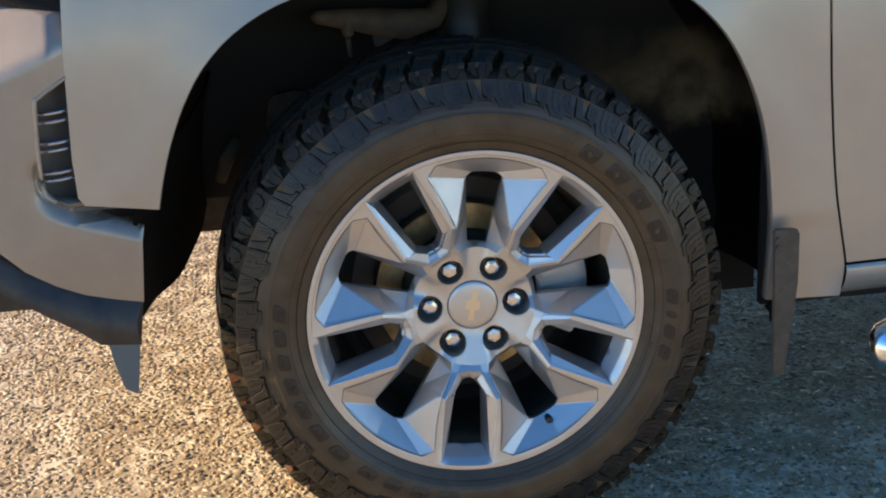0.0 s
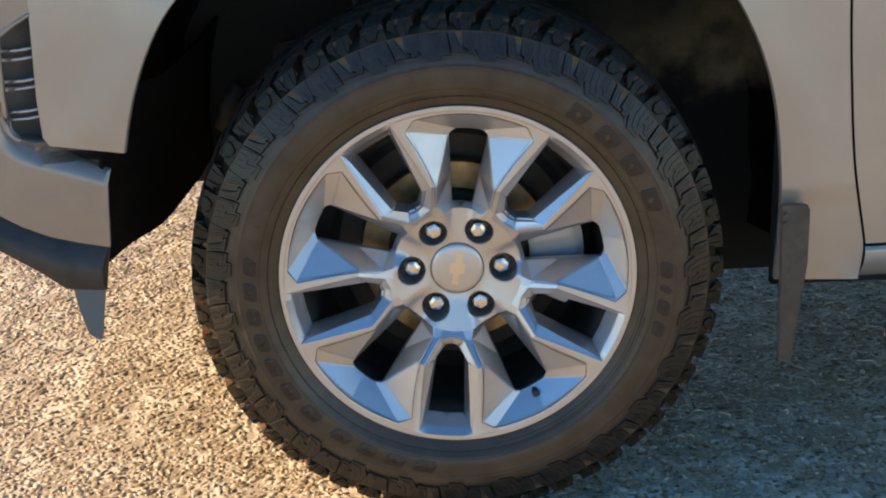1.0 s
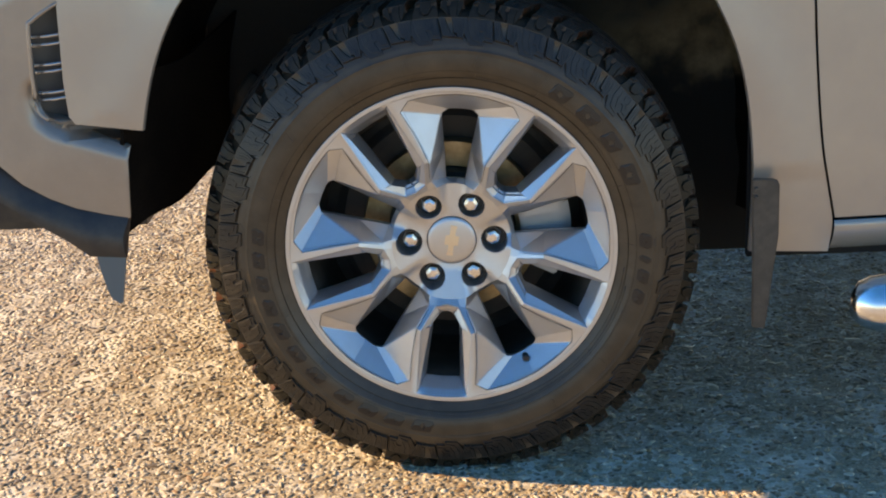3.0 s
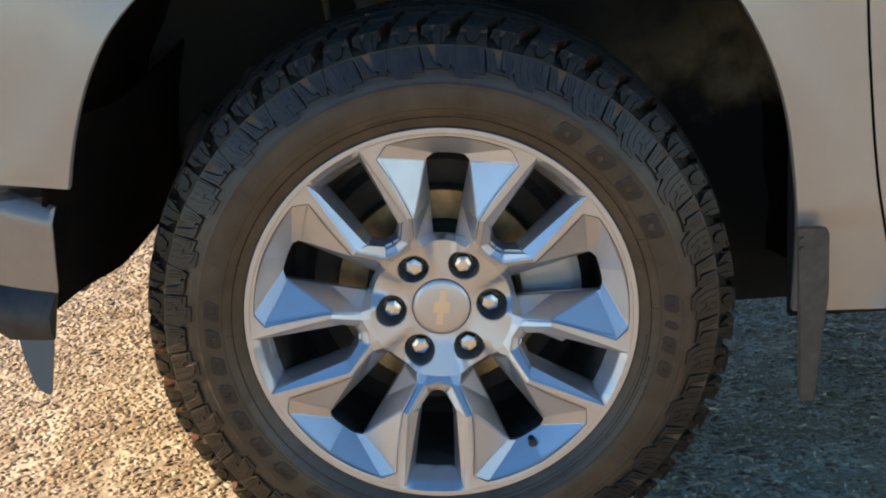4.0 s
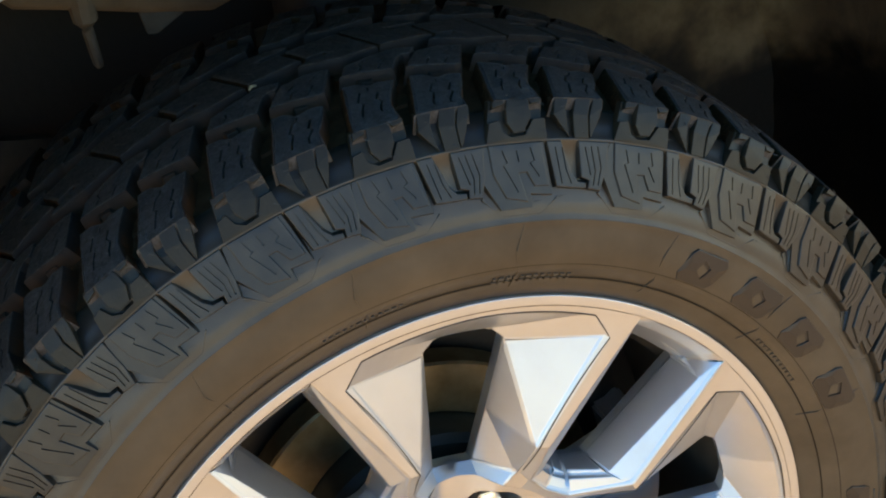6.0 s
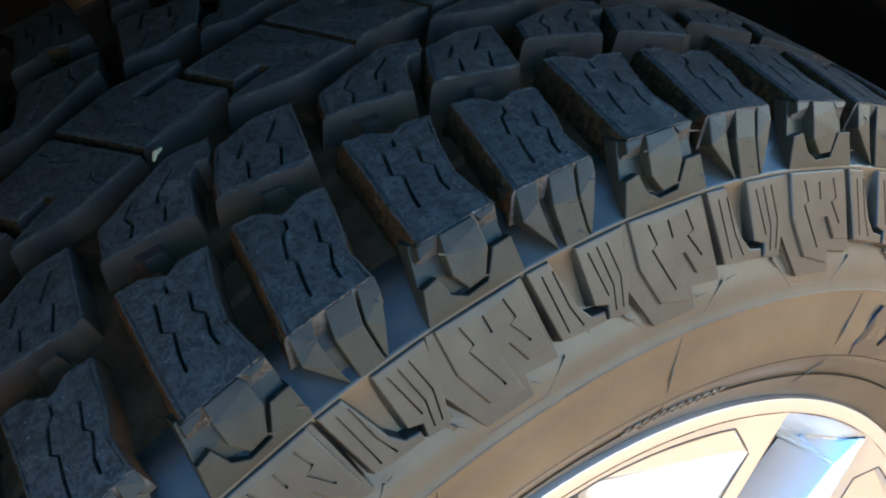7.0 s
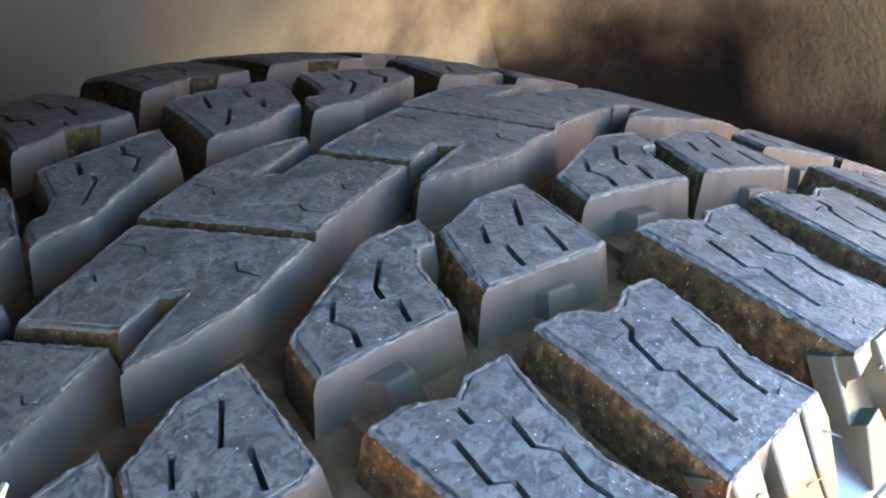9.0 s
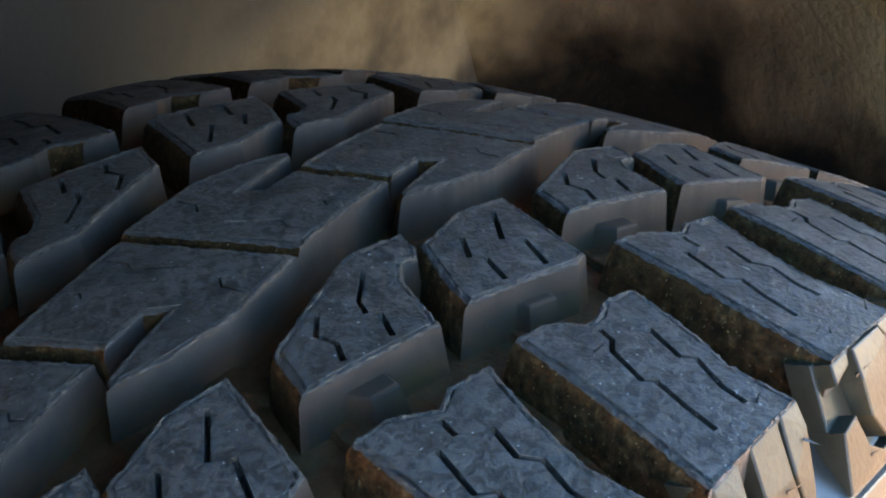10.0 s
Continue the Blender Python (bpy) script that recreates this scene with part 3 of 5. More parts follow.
def pebbles(x0, x1, y0, y1, step, seed):
    """Rounded pebbles set into the paving, as one mesh."""
    rng = np.random.default_rng(seed)
    gx, gy = np.meshgrid(np.arange(x0, x1, step), np.arange(y0, y1, step))
    crowd = np.sin(gx * 9.1 + 1.3 * np.sin(gy * 5.3)) * np.sin(gy * 7.7 + 1.1 * np.sin(gx * 6.1 + 2)) + 0.6 * np.sin(gx * 23 + gy * 17) * np.sin(gy * 29 - gx * 11)
    kept = rng.random(gx.shape) < np.clip(0.80 - 0.38 * crowd, 0.30, 1.0)
    gx, gy = gx[kept], gy[kept]
    n = gx.size
    cx = gx.ravel() + rng.uniform(-0.8, 0.8, n) * step
    cy = gy.ravel() + rng.uniform(-0.8, 0.8, n) * step
    size = step * (0.30 + 0.80 * rng.random(n) ** 1.7) * np.where(rng.random(n) < 0.025, 1.7, 1.0)
    flat = rng.uniform(0.28, 0.80, n)
    turn = rng.uniform(0, 2 * np.pi, n)
    high = step * rng.uniform(0.04, 0.24, n)
    k = 7
    ang = np.arange(k) * 2 * np.pi / k
    wob = rng.uniform(0.62, 1.3, (n, k))
    lx, ly = np.cos(ang) * wob * size[:, None], np.sin(ang) * wob * (size * flat)[:, None]
    c, s = np.cos(turn)[:, None], np.sin(turn)[:, None]
    bx, by = c * lx - s * ly, s * lx + c * ly
    verts = np.zeros((n, 2 * k + 1, 3))
    tx, ty = rng.uniform(-0.15, 0.15, (2, n)) * size
    verts[:, :k, 0], verts[:, :k, 1], verts[:, :k, 2] = cx[:, None] + bx, cy[:, None] + by, -0.001
    verts[:, k:2 * k, 0] = cx[:, None] + 0.68 * bx + tx[:, None]
    verts[:, k:2 * k, 1] = cy[:, None] + 0.68 * by + ty[:, None]
    verts[:, k:2 * k, 2] = (high * 0.75)[:, None] * rng.uniform(0.8, 1.15, (n, k))
    verts[:, 2 * k] = np.stack([cx + tx, cy + ty, high], 1)
    tri = []
    for i in range(k):
        j = (i + 1) % k
        tri += [(i, j, k + j), (i, k + j, k + i), (k + i, k + j, 2 * k)]
    tri = np.array(tri)
    faces = (tri[None] + (np.arange(n) * (2 * k + 1))[:, None, None]).reshape(-1, 3)
    m = bpy.data.meshes.new("pebbles")
    m.vertices.add(n * (2 * k + 1))
    m.vertices.foreach_set("co", verts.ravel())
    m.loops.add(faces.size)
    m.loops.foreach_set("vertex_index", faces.ravel().astype(np.int32))
    m.polygons.add(len(faces))
    m.polygons.foreach_set("loop_start", np.arange(0, faces.size, 3, dtype=np.int32))
    m.polygons.foreach_set("use_smooth", np.ones(len(faces), dtype=bool))
    m.update(calc_edges=True)
    m.materials.append(STONE)
    return tagged(new("pebbles", m), "small rounded tan and brown pebbles set in the paving", "pebbles", kind="stuff")


pebbles(-1.5, 1.25, -0.65, 2.05, 0.0118, 3)

# ---------------------------------------------------------------- truck
truck = tagged(new("pickup_truck"), "taupe metallic pickup truck parked on pebbled paving", "truck")

# ---- tyre
TREAD_TOP, TREAD_DEPTH = 0.419, 13.0
SU = 7.31          # millimetres of tread to a degree


def crown(y):
    return TREAD_TOP - 0.45 * (y - CAMBER_Y) ** 2 - 1.3 * max(0.0, y - 0.150) ** 2


def on_tread(u, v, h):
    """u: millimetres round the tyre, v: millimetres across it, h: millimetres above the tread."""
    y = v / 1000
    return on_wheel(u / SU, crown(y) + h / 1000, y)


SIDE_LINE = ((275, -50), (285, -58), (300, -66.5), (318, -71.5), (330, -70.7), (340, -69), (350, -66.3), (368, -60.5), (384, -55.4), (388, -54), (397.5, -50.2), (405, -46.6), (411.4, -42))
side_r, side_y = [p[0] for p in SIDE_LINE], [p[1] for p in SIDE_LINE]
SV = 6.9           # millimetres of sidewall to a degree


def on_side(u, v, h):
    """u: millimetres round the sidewall, v: radius in millimetres, h: millimetres out of the sidewall."""
    y = float(np.interp(v, side_r, side_y))
    g = float(np.interp(v + 3, side_r, side_y) - np.interp(v - 3, side_r, side_y)) / 6
    k = 1 / math.hypot(1, g)
    return on_wheel(u / SV, (v + h * g * k) / 1000, (y - h * k) / 1000)


def on_rib(u, v, h):
    """Like on_side, for ribs whose faces lean outwards."""
    return on_side(u, v, h + (0.075 * (374 - v) if h > 0.5 else 0.0))


def mirror_y(p):
    return [(r, 2 * CAMBER_Y - y) for r, y in p[::-1]]


half = [(0.2685, -0.046), (0.2740, -0.0515), (0.2790, -0.0548), (0.285, -0.058), (0.2895, -0.0605), (0.2905, -0.0612), (0.2920, -0.0614), (0.293, -0.0621),
        (0.300, -0.0662), (0.3015, -0.0672), (0.3035, -0.0679), (0.309, -0.0697), (0.318, -0.0712), (0.3300, -0.0705), (0.3355, -0.0700), (0.3365, -0.0703), (0.3385, -0.0700), (0.3395, -0.0692), (0.343, -0.0684), (0.3465, -0.0674), (0.350, -0.0661), (0.356, -0.0625), (0.362, -0.0598),
        (0.368, -0.0575), (0.376, -0.0550), (0.3835, -0.0538), (0.3866, -0.0546), (0.3874, -0.0543), (0.3877, -0.0535), (0.3920, -0.0470), (0.4000, -0.0380)]
floor_line = [(crown(y / 1000) - TREAD_DEPTH / 1000, y / 1000) for y in (-30, -10, 10, 30, 50, 70, 89)]
outer = half + floor_line
tyre = part("tyre", lathe(outer + mirror_y(outer)[1:], 240), SIDE, truck, "black all-terrain tyre with dusty brown sidewall", smooth=True)

# darker rubber between the lugs stands in for the shade of the gaps
tyre.data.materials.append(RIB)
for p in tyre.data.polygons:
    p.material_index = 1 if math.hypot(p.center.x, p.center.z - H) > 0.3876 else 0

bm = lathe([(crown(y / 1000) - (TREAD_DEPTH - 0.6) / 1000, y / 1000) for y in range(-30, 209, 14)], 240)
part("groove_floor", bm, GROOVE, tyre, "brown dusty groove bottoms reddened for light bounced between tread blocks", smooth=True)

# tread pattern of one pitch: plan in degrees round the tyre and millimetres across it
KEY_LUG = [(1.1, 9), (-0.35, 11.5), (-1.2, 9), (-2.3, 15.5), (-3.55, 17), (-4.15, -5), (-4.75, -25), (-5.2, -43.0), (-0.75, -43.0), (-0.7, -22), (0.1, -6)]
PLAIN_LUG = [(7.15, 2), (5.85, 4), (5.05, 1.5), (4.6, 1.5), (3.8, 8), (2.5, 10), (1.9, -8), (1.1, -28), (0.5, -43.2), (5.3, -43.2), (5.5, -28), (6.2, -18)]
BENT = [(5.2, 56), (4.8, 49), (4.3, 45.5), (3.7, 46.5), (3.0, 42), (1.8, 25), (-2.9, 33), (-2.0, 47), (0.9, 54), (3.0, 59)]
SIXSIDED = [(9.7, 50), (8.0, 18), (7.3, 17), (3.1, 25), (3.6, 33), (5.0, 49), (5.7, 49.5), (7.7, 53)]
CENTRE = [(-0.25, 108), (2.2, 67.5), (0.3, 65), (-1.5, 62.5), (-3.6, 64), (-5.5, 68), (-5.3, 70.5), (-2.15, 76.5), (-2.6, 80.5), (-4.35, 78.5), (-5.7, 101)]
SIPES = {
    "key": [[(-2.5, 2.3), (-3.2, -10.1), (-2.8, -13.1), (-3.3, -21.3), (-3.6, -29.5)], [(-1.0, -2.5), (-1.5, -10.6), (-1.2, -15.1), (-1.7, -23.2), (-1.8, -29.0)], [(-1.45, 9.0), (-1.8, 1.6)]],
    "plain": [[(4.65, 1.0), (4.25, -5.7), (3.8, -7.7), (3.15, -17.4), (3.4, -19.7), (2.95, -27.8), (2.6, -36.0)], [(5.5, -9.0), (4.85, -19.0), (5.1, -21.8), (4.4, -30.4), (4.2, -36.4)]],
    "bent": [[(2.7, 51.6), (1.3, 44.4), (0.95, 40.0)], [(1.25, 38.3), (0.3, 27.5)], [(0.2, 49.0), (-0.7, 43.6), (-0.65, 38.2), (-1.45, 30.3)]],
    "six": [[(8.45, 46.5), (7.0, 36.2)], [(6.2, 43.5), (5.3, 36.4)], [(5.65, 33.9), (4.85, 23.2)], [(7.5, 32.7), (6.55, 21.5)]],
    "centre": [[(-1.4, 105.9), (-1.0, 98.6), (-1.2, 95.6), (-0.1, 84.9)], [(-0.1, 75.8), (-0.4, 72.9), (-0.2, 65.5)], [(-3.5, 105), (-2.9, 99.0), (-3.1, 96.7)]],
}


def turned(points):
    """The other half of the tread is this half turned round the middle of the centre row."""
    return [(2.4 - a, 178 - b) for a, b in points]


PITCH = [13.1, (360 - 26.2) / 25]
templates = {}
rng = random.Random(5)
for size, pitch in enumerate(PITCH):
    k = SU * pitch / 13.1
    for name, plan in (("key", KEY_LUG), ("plain", PLAIN_LUG), ("bent", BENT), ("six", SIXSIDED), ("centre", CENTRE)):
        for flip in (0, 1):
            o, cuts = (turned(plan), [turned(c) for c in SIPES[name]]) if flip else (plan, SIPES[name])
            wide = 1.4 if name != "centre" else 0.7
            bm = block([(a * k, b) for a, b in o], [[(a * k, b) for a, b in c] for c in cuts], wide, rng)
            me = bpy.data.meshes.new("tread_block")
            bm.to_mesh(me)
            bm.free()
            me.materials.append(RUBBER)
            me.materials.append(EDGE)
            me.materials.append(SHADED)
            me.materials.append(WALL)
            me.set_sharp_from_angle(angle=radians(17))
            templates[size, name, flip] = me

starts = [-13.1, 0.0] + [13.1 + PITCH[1] * i for i in range(25)]
for n, start in enumerate(starts):
    size = 0 if n < 2 else 1
    for name in ("key", "plain", "bent", "six", "centre"):
        for flip in (0, 1):
            ob = new("tread_block", templates[size, name, flip])
            ob.parent = tyre
            ob.matrix_local = about_axle(start)

# side of the lugs and the ribs below them: plan in degrees and radius in millimetres
KEY_PADS = [[(-2.0, 410.6), (-0.65, 410.6), (-1.0, 408.5), (-1.75, 408)], [(-5.35, 410.6), (-4.25, 410.6), (-4.45, 408.3), (-5.5, 407)],
            [(-4.1, 410.6), (-2.2, 410.6), (-2.05, 408), (-2.05, 400.5), (-2.72, 392.6), (-3.75, 392), (-4.35, 398), (-4.3, 405)],
            [(-6.0, 399.2), (-5.1, 400.2), (-4.72, 393), (-3.95, 389.9), (-2.6, 390.6), (-1.75, 399.6), (-0.6, 400), (-0.42, 387.5), (-6.5, 387.5)]]
PLAIN_PADS = [[(0.55, 410.6), (1.9, 410.6), (1.52, 405), (1.6, 396), (1.9, 388), (0.32, 401.5)],
              [(2.6, 410.6), (4.15, 410.6), (3.76, 401), (3.86, 390), (3.92, 387.6), (2.4, 387.6), (2.25, 402)],
              [(4.36, 410.6), (5.35, 410.6), (5.25, 406), (4.68, 396.4), (4.1, 387.6), (4.0, 390), (3.93, 401)]]
KEY_WEB = [(-5.5, 411), (-0.65, 411), (-0.7, 400), (-0.46, 387.8), (-6.4, 387.8), (-6.0, 399)]
PLAIN_WEB = [(0.5, 411), (5.4, 411), (5.2, 405), (4.6, 396), (4.0, 387.8), (1.9, 388.2), (0.4, 401.5)]
KEY_RIB = [(-6.4, 386.2), (-1.15, 386.1), (-0.35, 359), (-1.94, 359.2), (-2.7, 368), (-3.55, 367.7), (-2.75, 350.2), (-5.1, 353.6), (-6.2, 368.4)]
KEY_TERRACE = [(-6.9, 386.0), (-0.75, 385.9), (0.05, 353.6), (-2.35, 354.8), (-2.25, 346.4), (-5.72, 346.4), (-7.5, 366.4)]
KEY_CUTS = [[(-5.12, 382.5), (-4.7, 374.6), (-5.12, 373.4), (-3.8, 356.5)], [(-3.67, 381.6), (-3.48, 374.7)], [(-2.26, 382.8), (-1.88, 375.0), (-2.36, 373.7), (-1.43, 365.0)]]
PLAIN_RIBS = [[(-0.5, 386.1), (1.0, 386.0), (2.08, 366.5), (2.75, 361.5), (3.75, 360.6), (3.75, 357.2), (2.0, 357.4), (0.45, 358.4)],
              [(2.8, 386), (6.1, 386.1), (5.85, 367), (5.4, 355.8), (3.95, 357.0), (4.05, 362), (3.2, 363.8)]]
PLAIN_CUTS = [[[(0.35, 382.5), (1.05, 360)], [(1.05, 382.5), (1.5, 368.5), (2.1, 359.8)]],
              [[(3.5, 382.5), (4.25, 365)], [(4.15, 383), (4.72, 368), (4.55, 359)], [(4.85, 383), (5.35, 370), (5.1, 359)]]]
CHEVRON = [(5.4, 354.3), (7.5, 342.2), (11.95, 341.8), (13.8, 351.6)]


def pad(name, plan, k, place, top, base, mat, edge=0.4, draft=0.3, cuts=(), wide=0.9):
    bm = piece([(a * k, r) for a, r in plan], place, top, base, edge, draft, [[(a * k, r) for a, r in c] for c in cuts], wide, 1.8, 9.0 if cuts else 0.0)
    me = bpy.data.meshes.new(name)
    bm.to_mesh(me)
    bm.free()
    me.materials.append(mat)
    return name, me


shoulders = {}
for size, pitch in enumerate(PITCH):
    k = SV * pitch / 13.1
    rows = [pad("shoulder_lug", p, k, on_side, 1.5 if i == 2 else 0.6, -9, PAD) for i, p in enumerate(KEY_PADS + PLAIN_PADS)]
    rows += [pad("shoulder_web", p, k, on_side, -3.2, -9, PAD) for p in (KEY_WEB, PLAIN_WEB)]
    rows.append(pad("sidewall_rib", KEY_RIB, k, on_rib, 1.9, -4.5, RIB, 0.6, 1.5, KEY_CUTS, 1.0))
    rows.append(pad("rib_terrace", KEY_TERRACE, k, on_rib, 0.7, -4.5, RIB, 0.3, 3.0))
    rows += [pad("sidewall_rib", p, k, on_rib, 1.8, -4.5, RIB, 0.6, 1.5, c, 0.8) for p, c in zip(PLAIN_RIBS, PLAIN_CUTS)]
    line = strip([(a * k, r) for a, r in CHEVRON], 0.8)
    rows.append(pad("sidewall_ridge", [(a / k, r) for a, r in line], k, on_side, 0.35, -1.0, SIDE, 0.3, 0.3))
    shoulders[size] = rows
for n, start in enumerate(starts):
    for name, me in shoulders[0 if n < 2 else 1]:
        ob = new(name, me)
        ob.parent = tyre
        ob.matrix_local = about_axle(start)

# low bars that tie the blocks together at the bottom of the grooves
TIES = [[(-2.2, 33), (-0.6, 30), (-1.6, 14), (-3.0, 18)], [(4.6, 24), (6.6, 20), (5.4, 3), (4.2, 6)], [(-3.2, 66), (-1.8, 64), (-1.4, 50), (-2.2, 47)], [(0.6, 6), (2.4, 8), (1.9, -6), (0.2, -8)]]
STEPS = [[(4.7, 25), (5.0, 18.4), (6.1, 16.6), (6.2, 22.5)], [(-1.7, 31.5), (-1.4, 25.2), (-0.4, 23.6), (-0.2, 29)]]
ties = {}
for size, pitch in enumerate(PITCH):
    k = SU * pitch / 13.1
    for t, plan in enumerate(TIES + STEPS):
        for flip in (0, 1):
            bm = piece([(p * k, q) for p, q in (turned(plan) if flip else plan)], on_tread, -10.6 if t < len(TIES) else -4.6, -TREAD_DEPTH, 0.8, 1.5)
            me = bpy.data.meshes.new("tie_bar")
            bm.to_mesh(me)
            bm.free()
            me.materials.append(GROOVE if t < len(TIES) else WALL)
            ties[size, t, flip] = me
for n, start in enumerate(starts):
    for t in range(len(TIES + STEPS)):
        for flip in (0, 1):
            ob = new("tie_bar", ties[0 if n < 2 else 1, t, flip])
            ob.parent = tyre
            ob.matrix_local = about_axle(start)

# raised words on the sidewall, as plain blocks
BARS = [(35.5, 6.6), (45.7, 7.2), (56.2, 6.8), (67.4, 7.4), (88.5, 5.0), (94.2, 2.2), (99.6, 4.6), (106.2, 4.6),
        (191.5, 7.0), (200.4, 6.4), (209.0, 6.2), (217.6, 6.4), (228.6, 6.6), (237.6, 6.6), (246.2, 6.2), (254.4, 6.0), (262.3, 5.4), (269.8, 5.6), (277.2, 5.4)]
for deg, wide in BARS:
    lo, hi = (306, 331) if deg < 80 else (309, 329)
    w, mid = wide * 0.46 * SV, (lo + hi) / 2
    plan = [(-w + 3, hi - 4), (-w + 7, hi), (w - 2, hi), (w + 2, hi - 5), (w - 3, lo + 4), (w - 7, lo), (-w + 2, lo), (-w - 2, lo + 5)]
    slot = [[(2.0, hi - 8), (-2.0, lo + 8)]] if wide > 3 else []
    bm = piece(plan, on_side, 1.3, -1.5, 0.5, 0.3, slot, 0.5 * w if wide > 5 else 3.0, 1.1, 6.0)
    part("raised_shape", bm, LETTER, tyre).matrix_local = about_axle(deg)
# small moulded print near the rim
for a0, rows in ((7.0, 2), (-16.0, 1), (176.0, 1), (52.0, 1)):
    for row in range(rows):
        for i in range(12):
            a, w = a0 + i * 0.95, 0.5 + 0.3 * ((i * 7 + row * 3) % 4) / 3
            bm = piece([(-w * 2.9, 296.5 - row * 3.6), (w * 2.9, 296.5 - row * 3.6), (w * 2.9, 294.2 - row * 3.6), (-w * 2.9, 294.2 - row * 3.6)], on_side, 0.7, -1.0, 0.2, 0.1)
            part("raised_print", bm, SIDE, tyre).matrix_local = about_axle(a)
# fine moulded rings over part of the sidewall
for r, a0, a1 in ((287.5, 98, 172), (295.5, 104, 178), (303.5, 112, 170), (334.0, 88, 186), (337.5, 0, 362)):
    bm = tube([about_axle(a) @ Vector(on_side(0, r, 0.3)) for a in range(a0, a1, 2)], 0.0007, 6)
    part("sidewall_ring", bm, SIDE, tyre, smooth=True)
# two tubes drawn dark for the shadow along the steps
for r in (292.0, 305.0):
    bm = tube([about_axle(a) @ Vector(on_side(0, r, 0.2)) for a in range(0, 362, 2)], 0.00042, 6)
    part("sidewall_ring", bm, STEP_SHADE, tyre, smooth=True)
# mould seams across the sidewall
for i in range(18):
    bm = piece(strip([(0, 286), (3, 300), (-2, 318), (4, 337)], 0.6), on_side, 0.6, -1.0, 0.2, 0.1)
    part("mould_seam", bm, SIDE, tyre).matrix_local = about_axle(9.5 + 20 * i)

# fine rubber hairs left by the mould
rng = random.Random(11)
bm = bmesh.new()
for start in starts:
    for a, r in ((-4.5, 406), (-1.2, 408), (-2.8, 393), (-4.9, 391), (-0.9, 393), (1.1, 406), (3.2, 400), (4.8, 405), (3.3, 391), (-4.4, 364), (-3.2, 355.5), (-1.8, 368), (-1.0, 362), (2.4, 357), (4.3, 357), (5.7, 357), (0.9, 352), (-4.2, 349), (-1.9, 350), (5.5, 352)):
        if rng.random() < 0.25:
            continue
        p = on_side((start + a) * SV, r, 0.6)
        q = on_side((start + a + rng.uniform(0.1, 0.9)) * SV, r + rng.uniform(-3, 2), rng.uniform(1.0, 3.0))
        s = (q - p).cross(Vector((0, 1, 0.3))).normalized() * 0.00036
        t = (q - p).cross(s).normalized() * 0.00036
        b = [bm.verts.new(p + s), bm.verts.new(p - s * 0.5 + t), bm.verts.new(p - s * 0.5 - t)]
        tip = bm.verts.new(q)
        for i in range(3):
            bm.faces.new((b[i], b[(i + 1) % 3], tip))
    for a, y in ((-3.8, -38), (-1.4, -39), (-2.0, -12), (1.7, -37), (4.4, -38), (3.4, -5)):
        if rng.random() < 0.6:
            p = on_tread((start + a) * SU, y, 0)
            q = on_tread((start + a + rng.uniform(-0.4, 0.4)) * SU, y + rng.uniform(-2, 2), rng.uniform(1, 2.5))
            s = Vector((0.0003, 0, 0))
            t = Vector((0, 0.0003, 0))
            b = [bm.verts.new(p + s), bm.verts.new(p - s + t), bm.verts.new(p - s - t)]
            tip = bm.verts.new(q)
            for i in range(3):
                bm.faces.new((b[i], b[(i + 1) % 3], tip))
part("mould_hairs", bm, HAIR, tyre, "fine rubber mould hairs", kind="stuff")
# a twig and grit caught in the tread
bm = tube([on_tread(-9.9 * SU, 66, -1), on_tread(-10.4 * SU, 62, 1.5), on_tread(-10.7 * SU, 60, 0.5)], [0.0008, 0.0011, 0.0006], 6)
part("caught_grit", bm, material("pale_grit", (0.30, 0.21, 0.12), 0.9), tyre, "pale grit caught between tread blocks")
